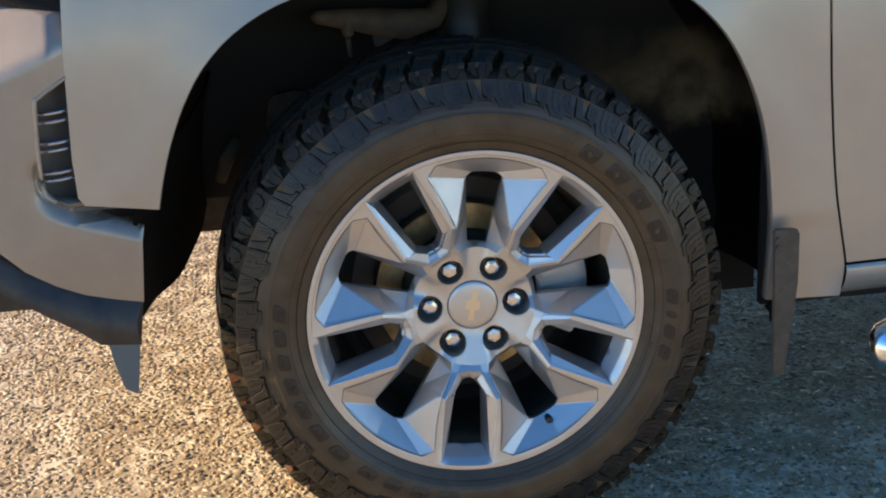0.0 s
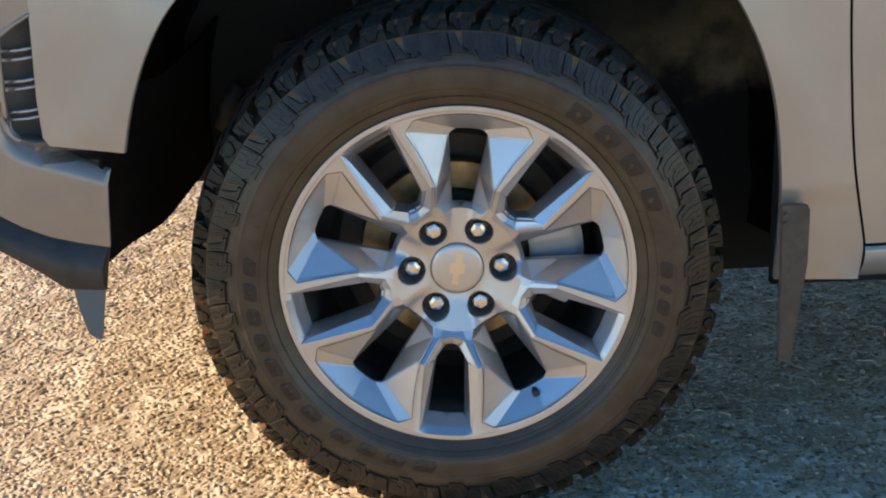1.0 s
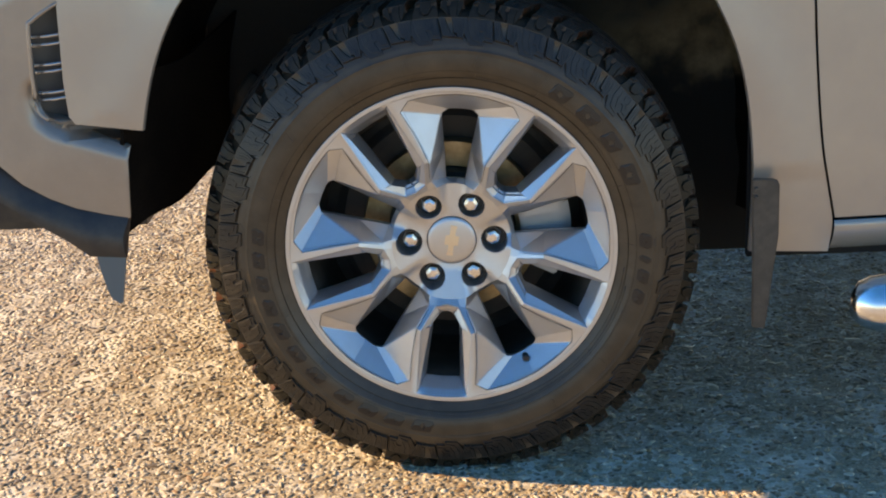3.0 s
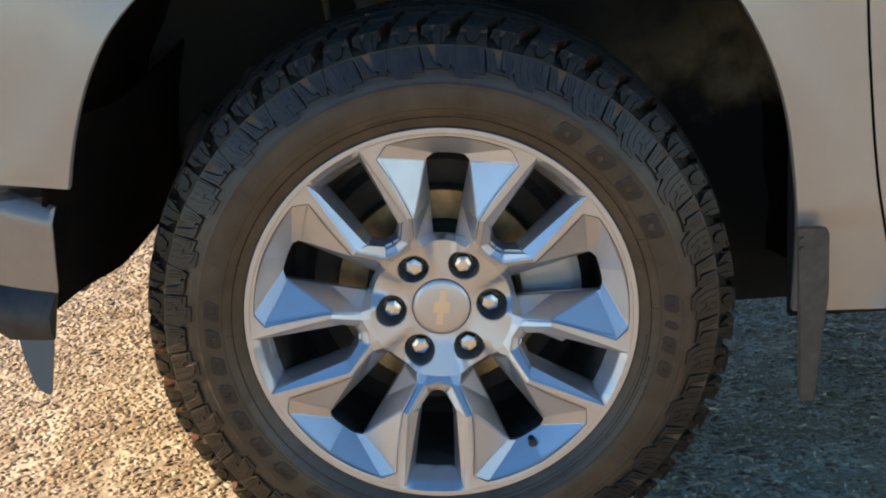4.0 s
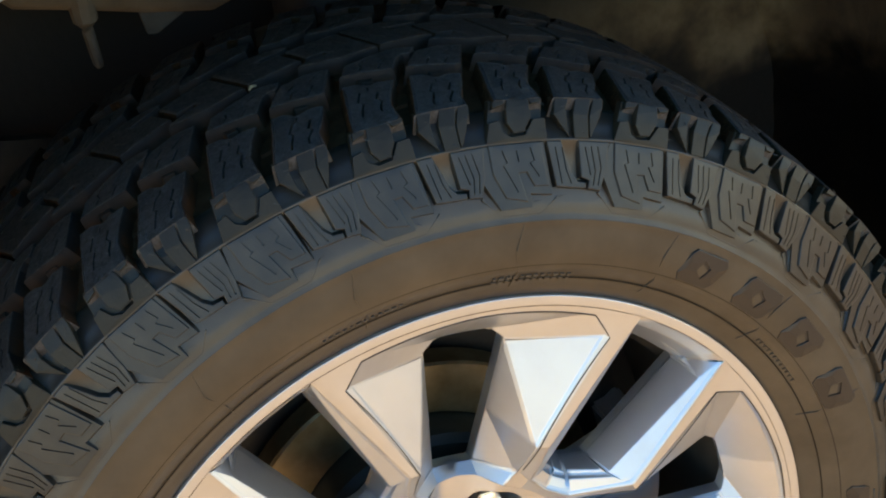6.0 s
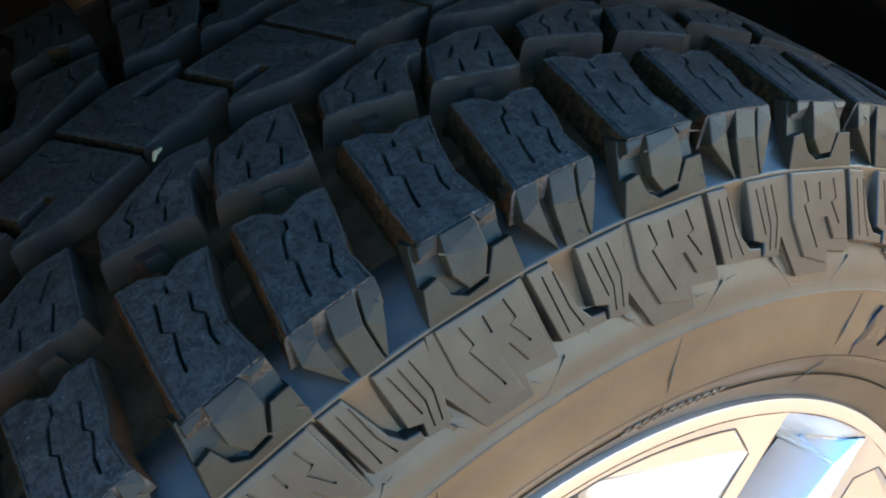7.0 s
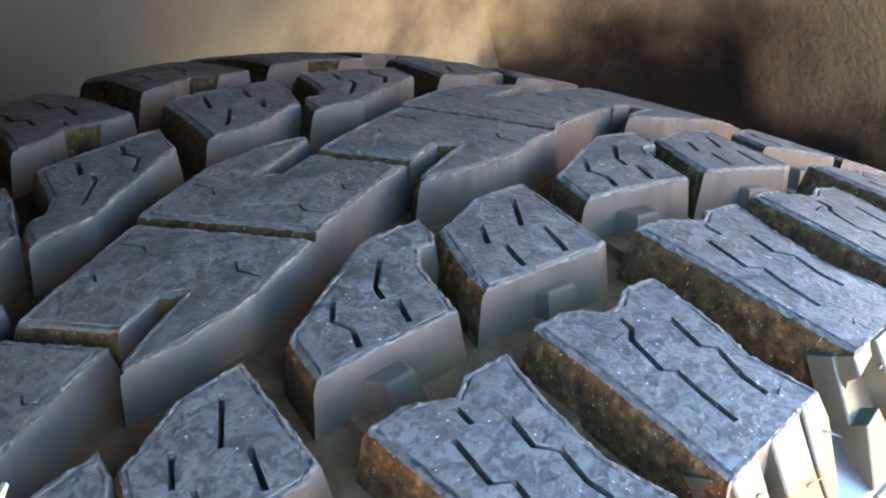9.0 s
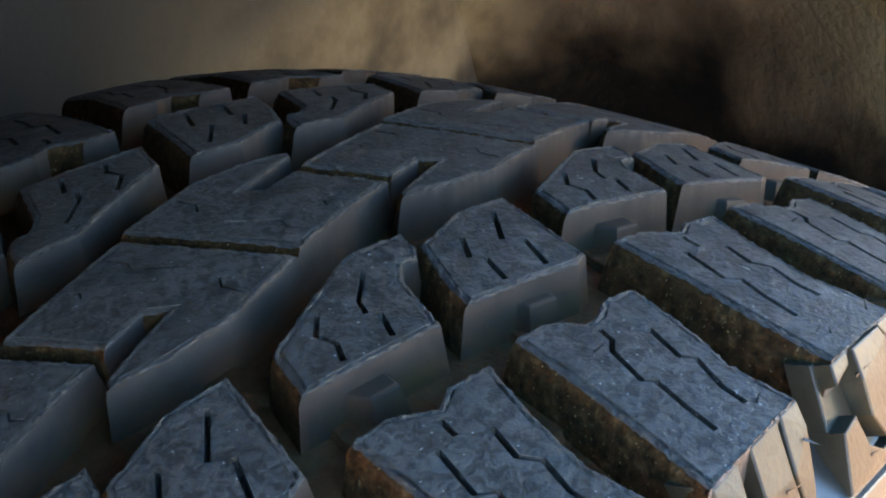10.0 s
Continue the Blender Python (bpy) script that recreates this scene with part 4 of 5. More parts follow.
# ---- alloy wheel: one fifth, mirrored; radius, degrees from the middle of the open window, depth
V = {
    "h0": (0.1003, 0, 0.0), "h1": (0.1003, 9, 0.0), "h2": (0.1003, 18, 0.0), "h3": (0.1003, 27, 0.0), "h4": (0.1003, 36, 0.0),
    "A0": (0.2315, 0, -0.0160), "A1a": (0.2315, 5.2, -0.0160), "A1": (0.2235, 7.8, -0.0200), "A2": (0.160, 7.8, -0.0080), "A3": (0.107, 8.6, 0.005), "A4": (0.107, 0, 0.004),
    "S0": (0.262, 0, -0.0515), "S1": (0.262, 18.5, -0.0515), "c2": (0.248, 22.2, -0.0515), "c3": (0.152, 16.4, -0.0500), "c4": (0.116, 20.0, -0.0240),
    "l0": (0.2675, 0, -0.0555), "l1": (0.2675, 18.5, -0.0555), "g1": (0.2675, 26.5, -0.0555),
    "d0": (0.2635, 0, -0.0545), "d1": (0.2615, 18.9, -0.0545), "d2": (0.2470, 22.9, -0.0550), "d3": (0.1530, 17.2, -0.0535), "d4": (0.1165, 21.2, -0.0275),
    "g2": (0.155, 19.8, -0.0545), "g3": (0.1125, 25.8, -0.0300), "g4": (0.1075, 36, -0.0270),
    "k1": (0.2670, 26.8, -0.0535), "k2": (0.1550, 20.4, -0.0525), "k3": (0.1138, 26.4, -0.0280), "k4": (0.1090, 36, -0.0250),
    "e1": (0.247, 28.3, -0.0460), "e2": (0.147, 25.4, -0.0420), "e3": (0.1245, 31, -0.0230), "e4": (0.1215, 36, -0.0205),
    "o1": (0.244, 29.2, -0.0200), "o2": (0.1440, 27.3, -0.0120), "o3": (0.1300, 32.3, -0.0060), "o4": (0.1280, 36, -0.0050),
    "t0": (0.2675, 36, -0.0555), "t1": (0.258, 27.6, -0.0440), "t1b": (0.258, 36, -0.0440), "t2": (0.250, 28.2, -0.0290), "t2b": (0.250, 36, -0.0290), "t3b": (0.244, 36, -0.0200),
}


def hub_depth(x, z):
    """The hub's face rises towards the roots of the spokes."""
    r = math.hypot(x, z)
    off = (math.degrees(math.atan2(x, z)) - PHASE) % 72
    off = min(off, 72 - off)
    t = min(1.0, max(0.0, (off - 6) / 13))
    rise = t * t * (3 - 2 * t) * max(0.0, (r - 0.046) / 0.054)
    return -0.0030 - 0.0185 * rise


PHASE = 6.1
for q in ("h0", "h1", "h2", "h3", "h4"):
    r, a, _ = V[q]
    V[q] = (r, a, hub_depth(r * math.sin(radians(a + PHASE)), r * math.cos(radians(a + PHASE))))
F = ["S0 S1 A1a A0", "S1 A1 A1a", "S1 c2 A1", "A1 c2 c3", "A1 c3 A2", "A2 c3 c4", "A2 c4 A3", "A3 c4 h2 h1", "A4 A3 h1 h0",
     "l0 l1 d1 d0", "d0 d1 S1 S0", "l1 g1 d2 d1", "d1 d2 c2 S1", "d2 g1 g2 d3", "d2 d3 c3 c2", "d3 g2 g3 d4", "d3 d4 c4 c3", "d4 g3 h3 h2", "d4 h2 c4", "g3 g4 h4 h3",
     "g1 k1 k2 g2", "g2 k2 k3 g3", "g3 k3 k4 g4", "k1 e1 e2 k2", "k2 e2 e3 k3", "k3 e3 e4 k4",
     "e1 o1 o2 e2", "e2 o2 o3 e3", "e3 o3 o4 e4", "g1 t0 t1b t1", "k1 t1 e1", "g1 t1 k1", "t1 t1b t2b t2", "t2 t2b t3b o1", "e1 t1 t2", "e1 t2 o1"]
BACK = {"A0": "A1a", "A1a": "A1", "A1": "A2", "A2": "A3", "A3": "A4", "t3b": "o1", "o1": "o2", "o2": "o3", "o3": "o4"}
bm = bmesh.new()
for fifth in range(5):
    for sign in (1, -1):
        pts = {}

        def corner(name):
            if name not in pts:
                r, a, y = V[name]
                pts[name] = bm.verts.new(on_wheel(PHASE + 72 * fifth + sign * a, r, y))
            return pts[name]

        for f in F:
            names = f.split()
            loop = []
            for p, q in zip(names, names[1:] + names[:1]):
                loop.append(corner(p))
                (r0, a0, y0), (r1, a1, y1) = V[p], V[q]
                n = int(abs(a1 - a0) // 3.2) if abs(r0 - r1) < 0.003 and r0 > 0.09 else 0
                for i in range(1, n + 1):
                    t = i / (n + 1)
                    key = (min(p, q), max(p, q), i if p < q else n + 1 - i)
                    if key not in pts:
                        pts[key] = bm.verts.new(on_wheel(PHASE + 72 * fifth + sign * (a0 + (a1 - a0) * t), r0 + (r1 - r0) * t, y0 + (y1 - y0) * t))
                    loop.append(pts[key])
            bm.faces.new(loop if sign > 0 else loop[::-1])
        for a, b in BACK.items():
            rear = []
            for q in (a, b):
                r, ang, y = V[q]
                if q + "_" not in pts:
                    pts[q + "_"] = bm.verts.new(on_wheel(PHASE + 72 * fifth + sign * ang, r + (0.003 if r > 0.2 else -0.001), y + (0.012 if q[0] == "A" else 0.008)))
                rear.append(pts[q + "_"])
            f = (corner(a), corner(b), rear[1], rear[0])
            bm.faces.new(f if sign > 0 else f[::-1])
bmesh.ops.remove_doubles(bm, verts=bm.verts, dist=0.00002)
bmesh.ops.recalc_face_normals(bm, faces=bm.faces)
ROLLED = [("e1", "e2"), ("e2", "e3"), ("e3", "e4"), ("e2", "o2"), ("e3", "o3")]
lines = [tuple(on_wheel(PHASE + 72 * n + s * V[q][1], V[q][0], V[q][2]) for q in pair) for n in range(5) for s in (1, -1) for pair in ROLLED]


def rolled(e):
    """True for the rounded edges of the closed windows."""
    for a, b in lines:
        if all((v.co - a).cross(b - a).length < 2e-6 + 0.0004 * (b - a).length and -1e-6 < (v.co - a).dot(b - a) < (b - a).length_squared + 1e-6 for v in e.verts):
            return True
    return False


soft = [e for e in bm.edges if len(e.link_faces) == 2 and radians(9.5) < e.calc_face_angle(0) < radians(40) and e.calc_length() > 0.010]
bmesh.ops.bevel(bm, geom=soft, offset=0.0036, segments=3, affect="EDGES", clamp_overlap=True)
bmesh.ops.bevel(bm, geom=[e for e in bm.edges if rolled(e)], offset=0.0040, segments=4, affect="EDGES", clamp_overlap=False)
sharp = [e for e in bm.edges if len(e.link_faces) == 2 and e.calc_face_angle(0) > radians(28) and e.calc_length() > 0.005]
bmesh.ops.bevel(bm, geom=sharp, offset=0.0009, segments=2, affect="EDGES", clamp_overlap=False)
bmesh.ops.recalc_face_normals(bm, faces=bm.faces)
wheel = part("alloy_wheel", bm, ALLOY, truck, "silver painted ten-window alloy wheel", smooth=True)


def even_normals(me):
    """Large faces stay flat and the rounded edges between them take up the turn."""
    total = [Vector((0, 0, 0)) for _ in me.vertices]
    for p in me.polygons:
        w = p.normal * p.area ** 2
        for v in p.vertices:
            total[v] += w
    me.normals_split_custom_set_from_vertices([t.normalized() if t.length > 0 else Vector((0, -1, 0)) for t in total])


even_normals(wheel.data)

# fine dark groove that follows each ridge
CREASE = material("dark_groove_line", (0.06, 0.052, 0.042), 0.8)
LINE = ("d0", "d1", "d2", "d3", "d4")
for fifth in range(5):
    for sign in (1, -1):
        pts = []
        for p, q in zip(LINE, LINE[1:]):
            (r0, a0, y0), (r1, a1, y1) = V[p], V[q]
            for i in range(8):
                t = i / 8
                pts.append(on_wheel(PHASE + 72 * fifth + sign * (a0 + (a1 - a0) * t), r0 + (r1 - r0) * t, y0 + (y1 - y0) * t))
        bm = tube(pts, 0.00045, 6)
        part("groove_line", bm, CREASE, wheel, smooth=True)

part("rim_lip", lathe([(0.2672, -0.0540), (0.2680, -0.0554), (0.2695, -0.0557), (0.2748, -0.0557), (0.2752, -0.0555), (0.2754, -0.0550), (0.2756, -0.0500), (0.2680, -0.0430), (0.262, -0.030)], 180), ALLOY, wheel, smooth=25)
part("rim_barrel", lathe([(0.262, -0.030), (0.250, -0.020), (0.236, 0.000), (0.232, 0.034), (0.228, 0.090), (0.222, 0.130), (0.236, 0.180), (0.262, 0.215), (0.272, 0.225), (0.268, 0.226), (0.240, 0.190), (0.228, 0.135)], 120), BARREL, wheel, smooth=True)

# hub with six round pockets for the nuts
LUG_R, POCKET = 0.06985, 0.0222
disc = [(0.1003 * math.sin(2 * math.pi * i / 90), 0.1003 * math.cos(2 * math.pi * i / 90)) for i in range(90)]
holes = []
for i in range(6):
    a = radians(30 + 60 * i)
    c = (LUG_R * 1.03 * math.sin(a), LUG_R * 1.03 * math.cos(a))
    holes.append([(c[0] + POCKET * math.cos(2 * math.pi * k / 28), c[1] + POCKET * math.sin(2 * math.pi * k / 28)) for k in range(28)])
capr = 0.0425
holes.append([(capr * math.cos(2 * math.pi * k / 48), capr * math.sin(2 * math.pi * k / 48)) for k in range(48)])
disc = disc if area(disc) > 0 else disc[::-1]
vs, keep, drop, ring = fill(disc, holes, 0.007)
bm = bmesh.new()


hv = [bm.verts.new((v.x, hub_depth(v.x, v.y), H + v.y)) for v in vs]
count = {}
for f in keep:
    bm.faces.new([hv[i] for i in f])
    for a, b in zip(f, f[1:] + f[:1]):
        count.setdefault(frozenset((a, b)), []).append((a, b))
edge_set = {frozenset((ring[i], ring[(i + 1) % len(disc)])) for i in range(len(disc))}
rear = {}
for e, l in count.items():
    if len(l) == 1 and e not in edge_set:
        a, b = l[0]
        for q in (a, b):
            if q not in rear:
                rear[q] = bm.verts.new((hv[q].co.x, 0.026, hv[q].co.z))
        bm.faces.new((hv[b], hv[a], rear[a], rear[b]))
bmesh.ops.delete(bm, geom=[v for v in bm.verts if not v.link_faces], context="VERTS")
bmesh.ops.recalc_face_normals(bm, faces=bm.faces)
es = [e for e in bm.edges if len(e.link_faces) == 2 and e.calc_face_angle(0) > radians(40)]
bmesh.ops.bevel(bm, geom=es, offset=0.0011, segments=2, affect="EDGES")
part("hub", bm, ALLOY, wheel, smooth=35)
bm = bmesh.new()
bmesh.ops.create_circle(bm, cap_ends=True, radius=0.099, segments=60, matrix=Matrix.Translation((0, 0.0258, H)) @ Matrix.Rotation(radians(90), 4, "X"))
part("hub_back", bm, PLASTIC, wheel)

# centre cap with a plain gold emblem
part("centre_cap", lathe([(0.0003, -0.0075), (0.020, -0.0071), (0.034, -0.0058), (0.0395, -0.0045), (0.0412, -0.0028), (0.0416, 0.004)], 72), ALLOY, wheel, "satin silver centre cap", smooth=True)
part("cap_seam", lathe([(0.0414, 0.0005), (0.0428, 0.0005), (0.0428, -0.0010)], 72), BLACK, wheel, smooth=True)
plan = [(-6, -27), (5, -27), (4.5, -9), (12, -7), (12, 9), (5, 10), (6, 27), (-5, 27), (-5, 10), (-12, 8), (-12, -8), (-5, -9)]
tilt = Matrix.Rotation(radians(-10), 2)
plan = [tuple(tilt @ Vector(p)) for p in plan]
bm = piece(plan, lambda u, v, h: Vector((u / 1000, -0.0060 - h / 1000 - 0.0012 * max(0, 1 - math.hypot(u, v) / 30), H + v / 1000)), 0.7, -1.5, 0.5, 0.2, (), 0.5, 0.5, 6.0)
part("emblem", bm, GOLD, wheel, "plain gold emblem shape")

# nuts in their pockets, and the valve
for i in range(6):
    a = 30 + 60 * i
    c = on_wheel(a, LUG_R, 0)
    bm = bmesh.new()
    rings = []
    for r, y in ((0.0150, 0.026), (0.0150, 0.0180), (0.0128, 0.0160), (0.0128, 0.0035), (0.0118, 0.0012), (0.0070, -0.0004)):
        rings.append([bm.verts.new(c + Vector((r * math.cos(radians(60 * k + 17 * i)), y, r * math.sin(radians(60 * k + 17 * i))))) for k in range(6)])
    for p, q in zip(rings, rings[1:]):
        for k in range(6):
            bm.faces.new((p[k], p[(k + 1) % 6], q[(k + 1) % 6], q[k]))
    bm.faces.new(rings[-1])
    bmesh.ops.recalc_face_normals(bm, faces=bm.faces)
    bmesh.ops.bevel(bm, geom=[e for e in bm.edges if len(e.link_faces) == 2], offset=0.0007, segments=2, affect="EDGES")
    part("lug_nut", bm, NUT, wheel, "chrome lug nut")
vc = on_wheel(150.5, 0.240, -0.022)
part("valve_stem", tube([vc + Vector((0, 0.012, 0)), vc, vc + Vector((0, -0.012, 0)), vc + Vector((0, -0.0135, 0))], [0.0062, 0.0060, 0.0058, 0.0040], 14), PLASTIC, wheel, "black valve stem cap", smooth=False)

# ---- brake behind the wheel
brake = part("brake_disc", lathe([(0.108, 0.074), (0.110, 0.072), (0.152, 0.072), (0.154, 0.074), (0.154, 0.096), (0.152, 0.098), (0.108, 0.098)], 96, True), STEEL, truck, "worn steel brake disc", smooth=False)
part("disc_hat", lathe([(0.060, 0.040), (0.100, 0.040), (0.106, 0.046), (0.1085, 0.075), (0.1085, 0.098)], 64), BARREL, brake, smooth=35)
part("dust_shield", lathe([(0.06, 0.105), (0.190, 0.105), (0.205, 0.112), (0.2235, 0.116), (0.2235, 0.120), (0.190, 0.112), (0.06, 0.110)], 64), PLASTIC, brake)
bm = bmesh.new()
for a0, a1, r0, r1, y0, y1 in ((70, 116, 0.118, 0.196, 0.040, 0.058), (76, 110, 0.176, 0.205, 0.046, 0.112), (74, 81, 0.124, 0.192, 0.034, 0.044), (88, 95, 0.124, 0.192, 0.034, 0.044), (103, 110, 0.124, 0.192, 0.034, 0.044)):
    n = 8
    rows = []
    for i in range(n + 1):
        a = a0 + (a1 - a0) * i / n
        rows.append([bm.verts.new(on_wheel(a, r, y)) for r, y in ((r0, y0), (r1, y0), (r1, y1), (r0, y1))])
    for p, q in zip(rows, rows[1:]):
        for k in range(4):
            bm.faces.new((p[k], p[(k + 1) % 4], q[(k + 1) % 4], q[k]))
    bm.faces.new(rows[0])
    bm.faces.new(rows[-1])
bmesh.ops.recalc_face_normals(bm, faces=bm.faces)
bmesh.ops.bevel(bm, geom=[e for e in bm.edges if len(e.link_faces) == 2 and e.calc_face_angle(0) > 0.6], offset=0.003, segments=2, affect="EDGES")
part("brake_caliper", bm, CALIPER, truck, "grey cast brake caliper")
# ---- body panels: the truck's side runs a little away from the wheel's plane


def flank(x, z):
    y = -0.0826 + (x + 0.4812) * 0.0541
    y += 0.55 * max(0.0, z - 0.80) ** 2
    y += 0.30 * max(0.0, 0.52 - z) ** 2
    y += 0.45 * max(0.0, -0.50 - x) ** 2
    d = math.hypot(x * 1.0, z - H)
    y -= 0.006 * math.exp(-((d - 0.57) / 0.05) ** 2) if z > 0.5 else 0.0
    return y


ARCH = smooth_line([(-0.482, 0.637), (-0.472, 0.680), (-0.455, 0.735), (-0.430, 0.793), (-0.397, 0.845), (-0.350, 0.890), (-0.285, 0.926), (-0.205, 0.949), (-0.120, 0.966), (0.000, 0.972), (0.120, 0.965),
                    (0.220, 0.945), (0.300, 0.920), (0.361, 0.886), (0.412, 0.833), (0.448, 0.770), (0.473, 0.705), (0.488, 0.640), (0.497, 0.565), (0.501, 0.500), (0.500, 0.440), (0.498, 0.372)], 3)
SEAM = smooth_line([(0.630, 0.364), (0.634, 0.400), (0.634, 0.422), (0.628, 0.455), (0.613, 0.530), (0.604, 0.600), (0.597, 0.680), (0.590, 0.780), (0.586, 0.900), (0.586, 1.12)], 3)
outline = [(-0.588, 0.652)] + ARCH + SEAM + [(-0.580, 1.12), (-0.586, 0.98), (-0.593, 0.88), (-0.599, 0.72), (-0.597, 0.664)]
bm = sheet(outline, [], flank, 0.016, 0.004, (0, 1, 0))
part("front_fender", bm, PAINT, truck, "taupe metallic front fender with dusty lower edge", smooth=35)

# returned edge of the wheel opening
bm = bmesh.new()
rows = []
for i, (x, z) in enumerate(ARCH):
    a, c = Vector(ARCH[max(i - 1, 0)]), Vector(ARCH[min(i + 1, len(ARCH) - 1)])
    d = (c - a).normalized()
    n = Vector((d.y, -d.x))
    y = flank(x, z)
    rows.append([bm.verts.new((x + n.x * k, y + dy, z + n.y * k)) for k, dy in ((-0.0005, 0.0008), (0.0015, 0.0030), (0.0015, 0.014), (-0.002, 0.030))])
for p, q in zip(rows, rows[1:]):
    for k in range(3):
        bm.faces.new((p[k], p[k + 1], q[k + 1], q[k]))
bmesh.ops.recalc_face_normals(bm, faces=bm.faces)
part("fender_edge", bm, PAINT, truck, smooth=True)

# door and sill behind the fender
shift = [(x + 0.0045, z) for x, z in SEAM]
door = [p for p in shift if p[1] > 0.423] + [(2.2, 1.12), (2.2, 0.428), (1.4, 0.426)]
part("front_door", sheet([(0.6385, 0.4245)] + door, [], flank, 0.05, 0.004, (0, 1, 0)), PAINT, truck, "taupe metallic front door", smooth=35)
bm = bmesh.new()
prof = [(0.0, 0.4195), (-0.0035, 0.4165), (-0.0055, 0.409), (-0.004, 0.392), (0.001, 0.378), (0.010, 0.366), (0.030, 0.360)]
rows = []
for x in [0.637 + 0.1 * i for i in range(17)]:
    rows.append([bm.verts.new((x - 0.12 * max(0, 0.40 - z), flank(x, z) + dy, z)) for dy, z in prof])
for p, q in zip(rows, rows[1:]):
    for k in range(len(prof) - 1):
        bm.faces.new((p[k], p[k + 1], q[k + 1], q[k]))
bmesh.ops.recalc_face_normals(bm, faces=bm.faces)
part("sill_panel", bm, PAINT, truck, "taupe painted sill below the door", smooth=True)
bm = bmesh.new()
box(bm, (0.50, 0.012, 0.35), (2.2, 0.03, 1.12))
part("seam_backing", bm, BLACK, truck)

# wheel housing
bm = bmesh.new()
rows = []
wide = ARCH + [(0.500, 0.33)]
for i, (x, z) in enumerate(wide):
    d = Vector((x, z - 0.50)).normalized()
    rear = min(1.0, max(0.0, x * 3 - 0.3))
    row = []
    for k, dy in ((0.004, 0.010), (0.022, 0.030), (0.034, 0.10), (0.034 + 0.045 * rear, 0.20), (0.030 + 0.075 * rear, 0.29), (0.026 + 0.085 * rear, 0.34), (0.022 + 0.085 * rear, 0.375), (0.018 + 0.075 * rear, 0.41), (0.012 + 0.055 * rear, 0.44), (0.034 * rear, 0.458), (-0.012 * rear, 0.466), (-0.07 * rear - 0.01, 0.4685)):
        wob = 0.004 * math.sin(i * 0.9 + dy * 20)
        row.append(bm.verts.new((x + d.x * (k + wob), flank(x, max(z, 0.4)) + dy, z + d.y * (k + wob))))
    rows.append(row)
for p, q in zip(rows, rows[1:]):
    for k in range(len(p) - 1):
        bm.faces.new((p[k], p[k + 1], q[k + 1], q[k]))
bmesh.ops.recalc_face_normals(bm, faces=bm.faces)
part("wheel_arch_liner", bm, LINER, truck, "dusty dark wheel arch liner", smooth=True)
bm = bmesh.new()
box(bm, (-0.46, 0.42, 0.50), (-0.10, 0.45, 1.10))
box(bm, (-0.10, 0.42, 0.22), (0.64, 0.45, 1.10))
part("inner_panel", bm, PANEL, truck, "dark inner panel behind the wheel")
bm = bmesh.new()
box(bm, (-0.70, 0.46, 0.42), (2.2, 0.56, 0.60), 0.01)
part("frame_rail", bm, RUST, truck, "brown chassis rail")

# suspension seen beyond the tyre
part("control_arm", tube([(-0.215, 0.31, 0.846), (-0.205, 0.31, 0.842), (-0.15, 0.318, 0.834), (-0.10, 0.325, 0.825), (-0.05, 0.33, 0.816), (0.0, 0.34, 0.822), (0.03, 0.36, 0.86)], [0.006, 0.012, 0.019, 0.025, 0.027, 0.021, 0.016], 18), DUSTY_STEEL, truck, "dusty steel suspension arm beyond the tyre", smooth=True)
part("hanging_bolt", tube([(-0.154, 0.31, 0.830), (-0.154, 0.31, 0.808), (-0.154, 0.31, 0.800), (-0.152, 0.31, 0.772), (-0.151, 0.31, 0.768)], [0.012, 0.010, 0.005, 0.0045, 0.003], 10), DUSTY_STEEL, truck, "hanging dusty bolt")
part("arm_bracket", sheet([(-0.112, 0.815), (-0.106, 0.781), (-0.098, 0.780), (-0.066, 0.797), (-0.070, 0.815)], [], lambda x, z: 0.325, 0, 0.010, (0, 1, 0)), DUSTY_STEEL, truck, "dusty steel tab under the suspension arm")
part("spring_strut", tube([(0.06, 0.36, 0.45), (0.06, 0.38, 1.02)], 0.05, 16), PLASTIC, truck, "dark spring strut", smooth=True)
part("lower_bracket", sheet([(-0.300, 0.690), (-0.290, 0.700), (-0.250, 0.704), (-0.200, 0.690), (-0.21, 0.64), (-0.31, 0.64)], [], lambda x, z: 0.36 + 0.25 * (x + 0.28), 0.02, 0.012, (0, 1, 0)), RUST, truck, "brown bracket beyond the tyre", smooth=35)
part("stabiliser_end", tube([(-0.36, 0.32, 0.635), (-0.385, 0.32, 0.60), (-0.40, 0.32, 0.56)], [0.012, 0.016, 0.012], 10), RUST, truck, smooth=True)
part("steering_knuckle", lathe([(0.0002, 0.11), (0.075, 0.11), (0.085, 0.15), (0.06, 0.22), (0.045, 0.40), (0.0002, 0.40)], 24), RUST, truck, smooth=True)

# front bumper


def nose(x, z):
    y = -0.090 + (x + 0.48) * 0.02
    y += 0.12 * max(0.0, -0.56 - x) ** 1.7 + 0.40 * max(0.0, -0.80 - x) ** 2
    s = z - 0.888 - (x + 0.60) * 0.42
    y += 0.60 * (0.0 if s < -0.012 else s if s > 0.012 else (s + 0.012) ** 2 / 0.048)
    if z > 0.630:
        y += 0.55 * max(0.0, x + 0.613)
    y += 0.22 * max(0.0, 0.60 - z) ** 1.5
    return y


LEDGE = smooth_line([(-0.648, 0.715), (-0.646, 0.690), (-0.640, 0.668), (-0.622, 0.652), (-0.590, 0.641), (-0.550, 0.628), (-0.505, 0.6115)], 6)


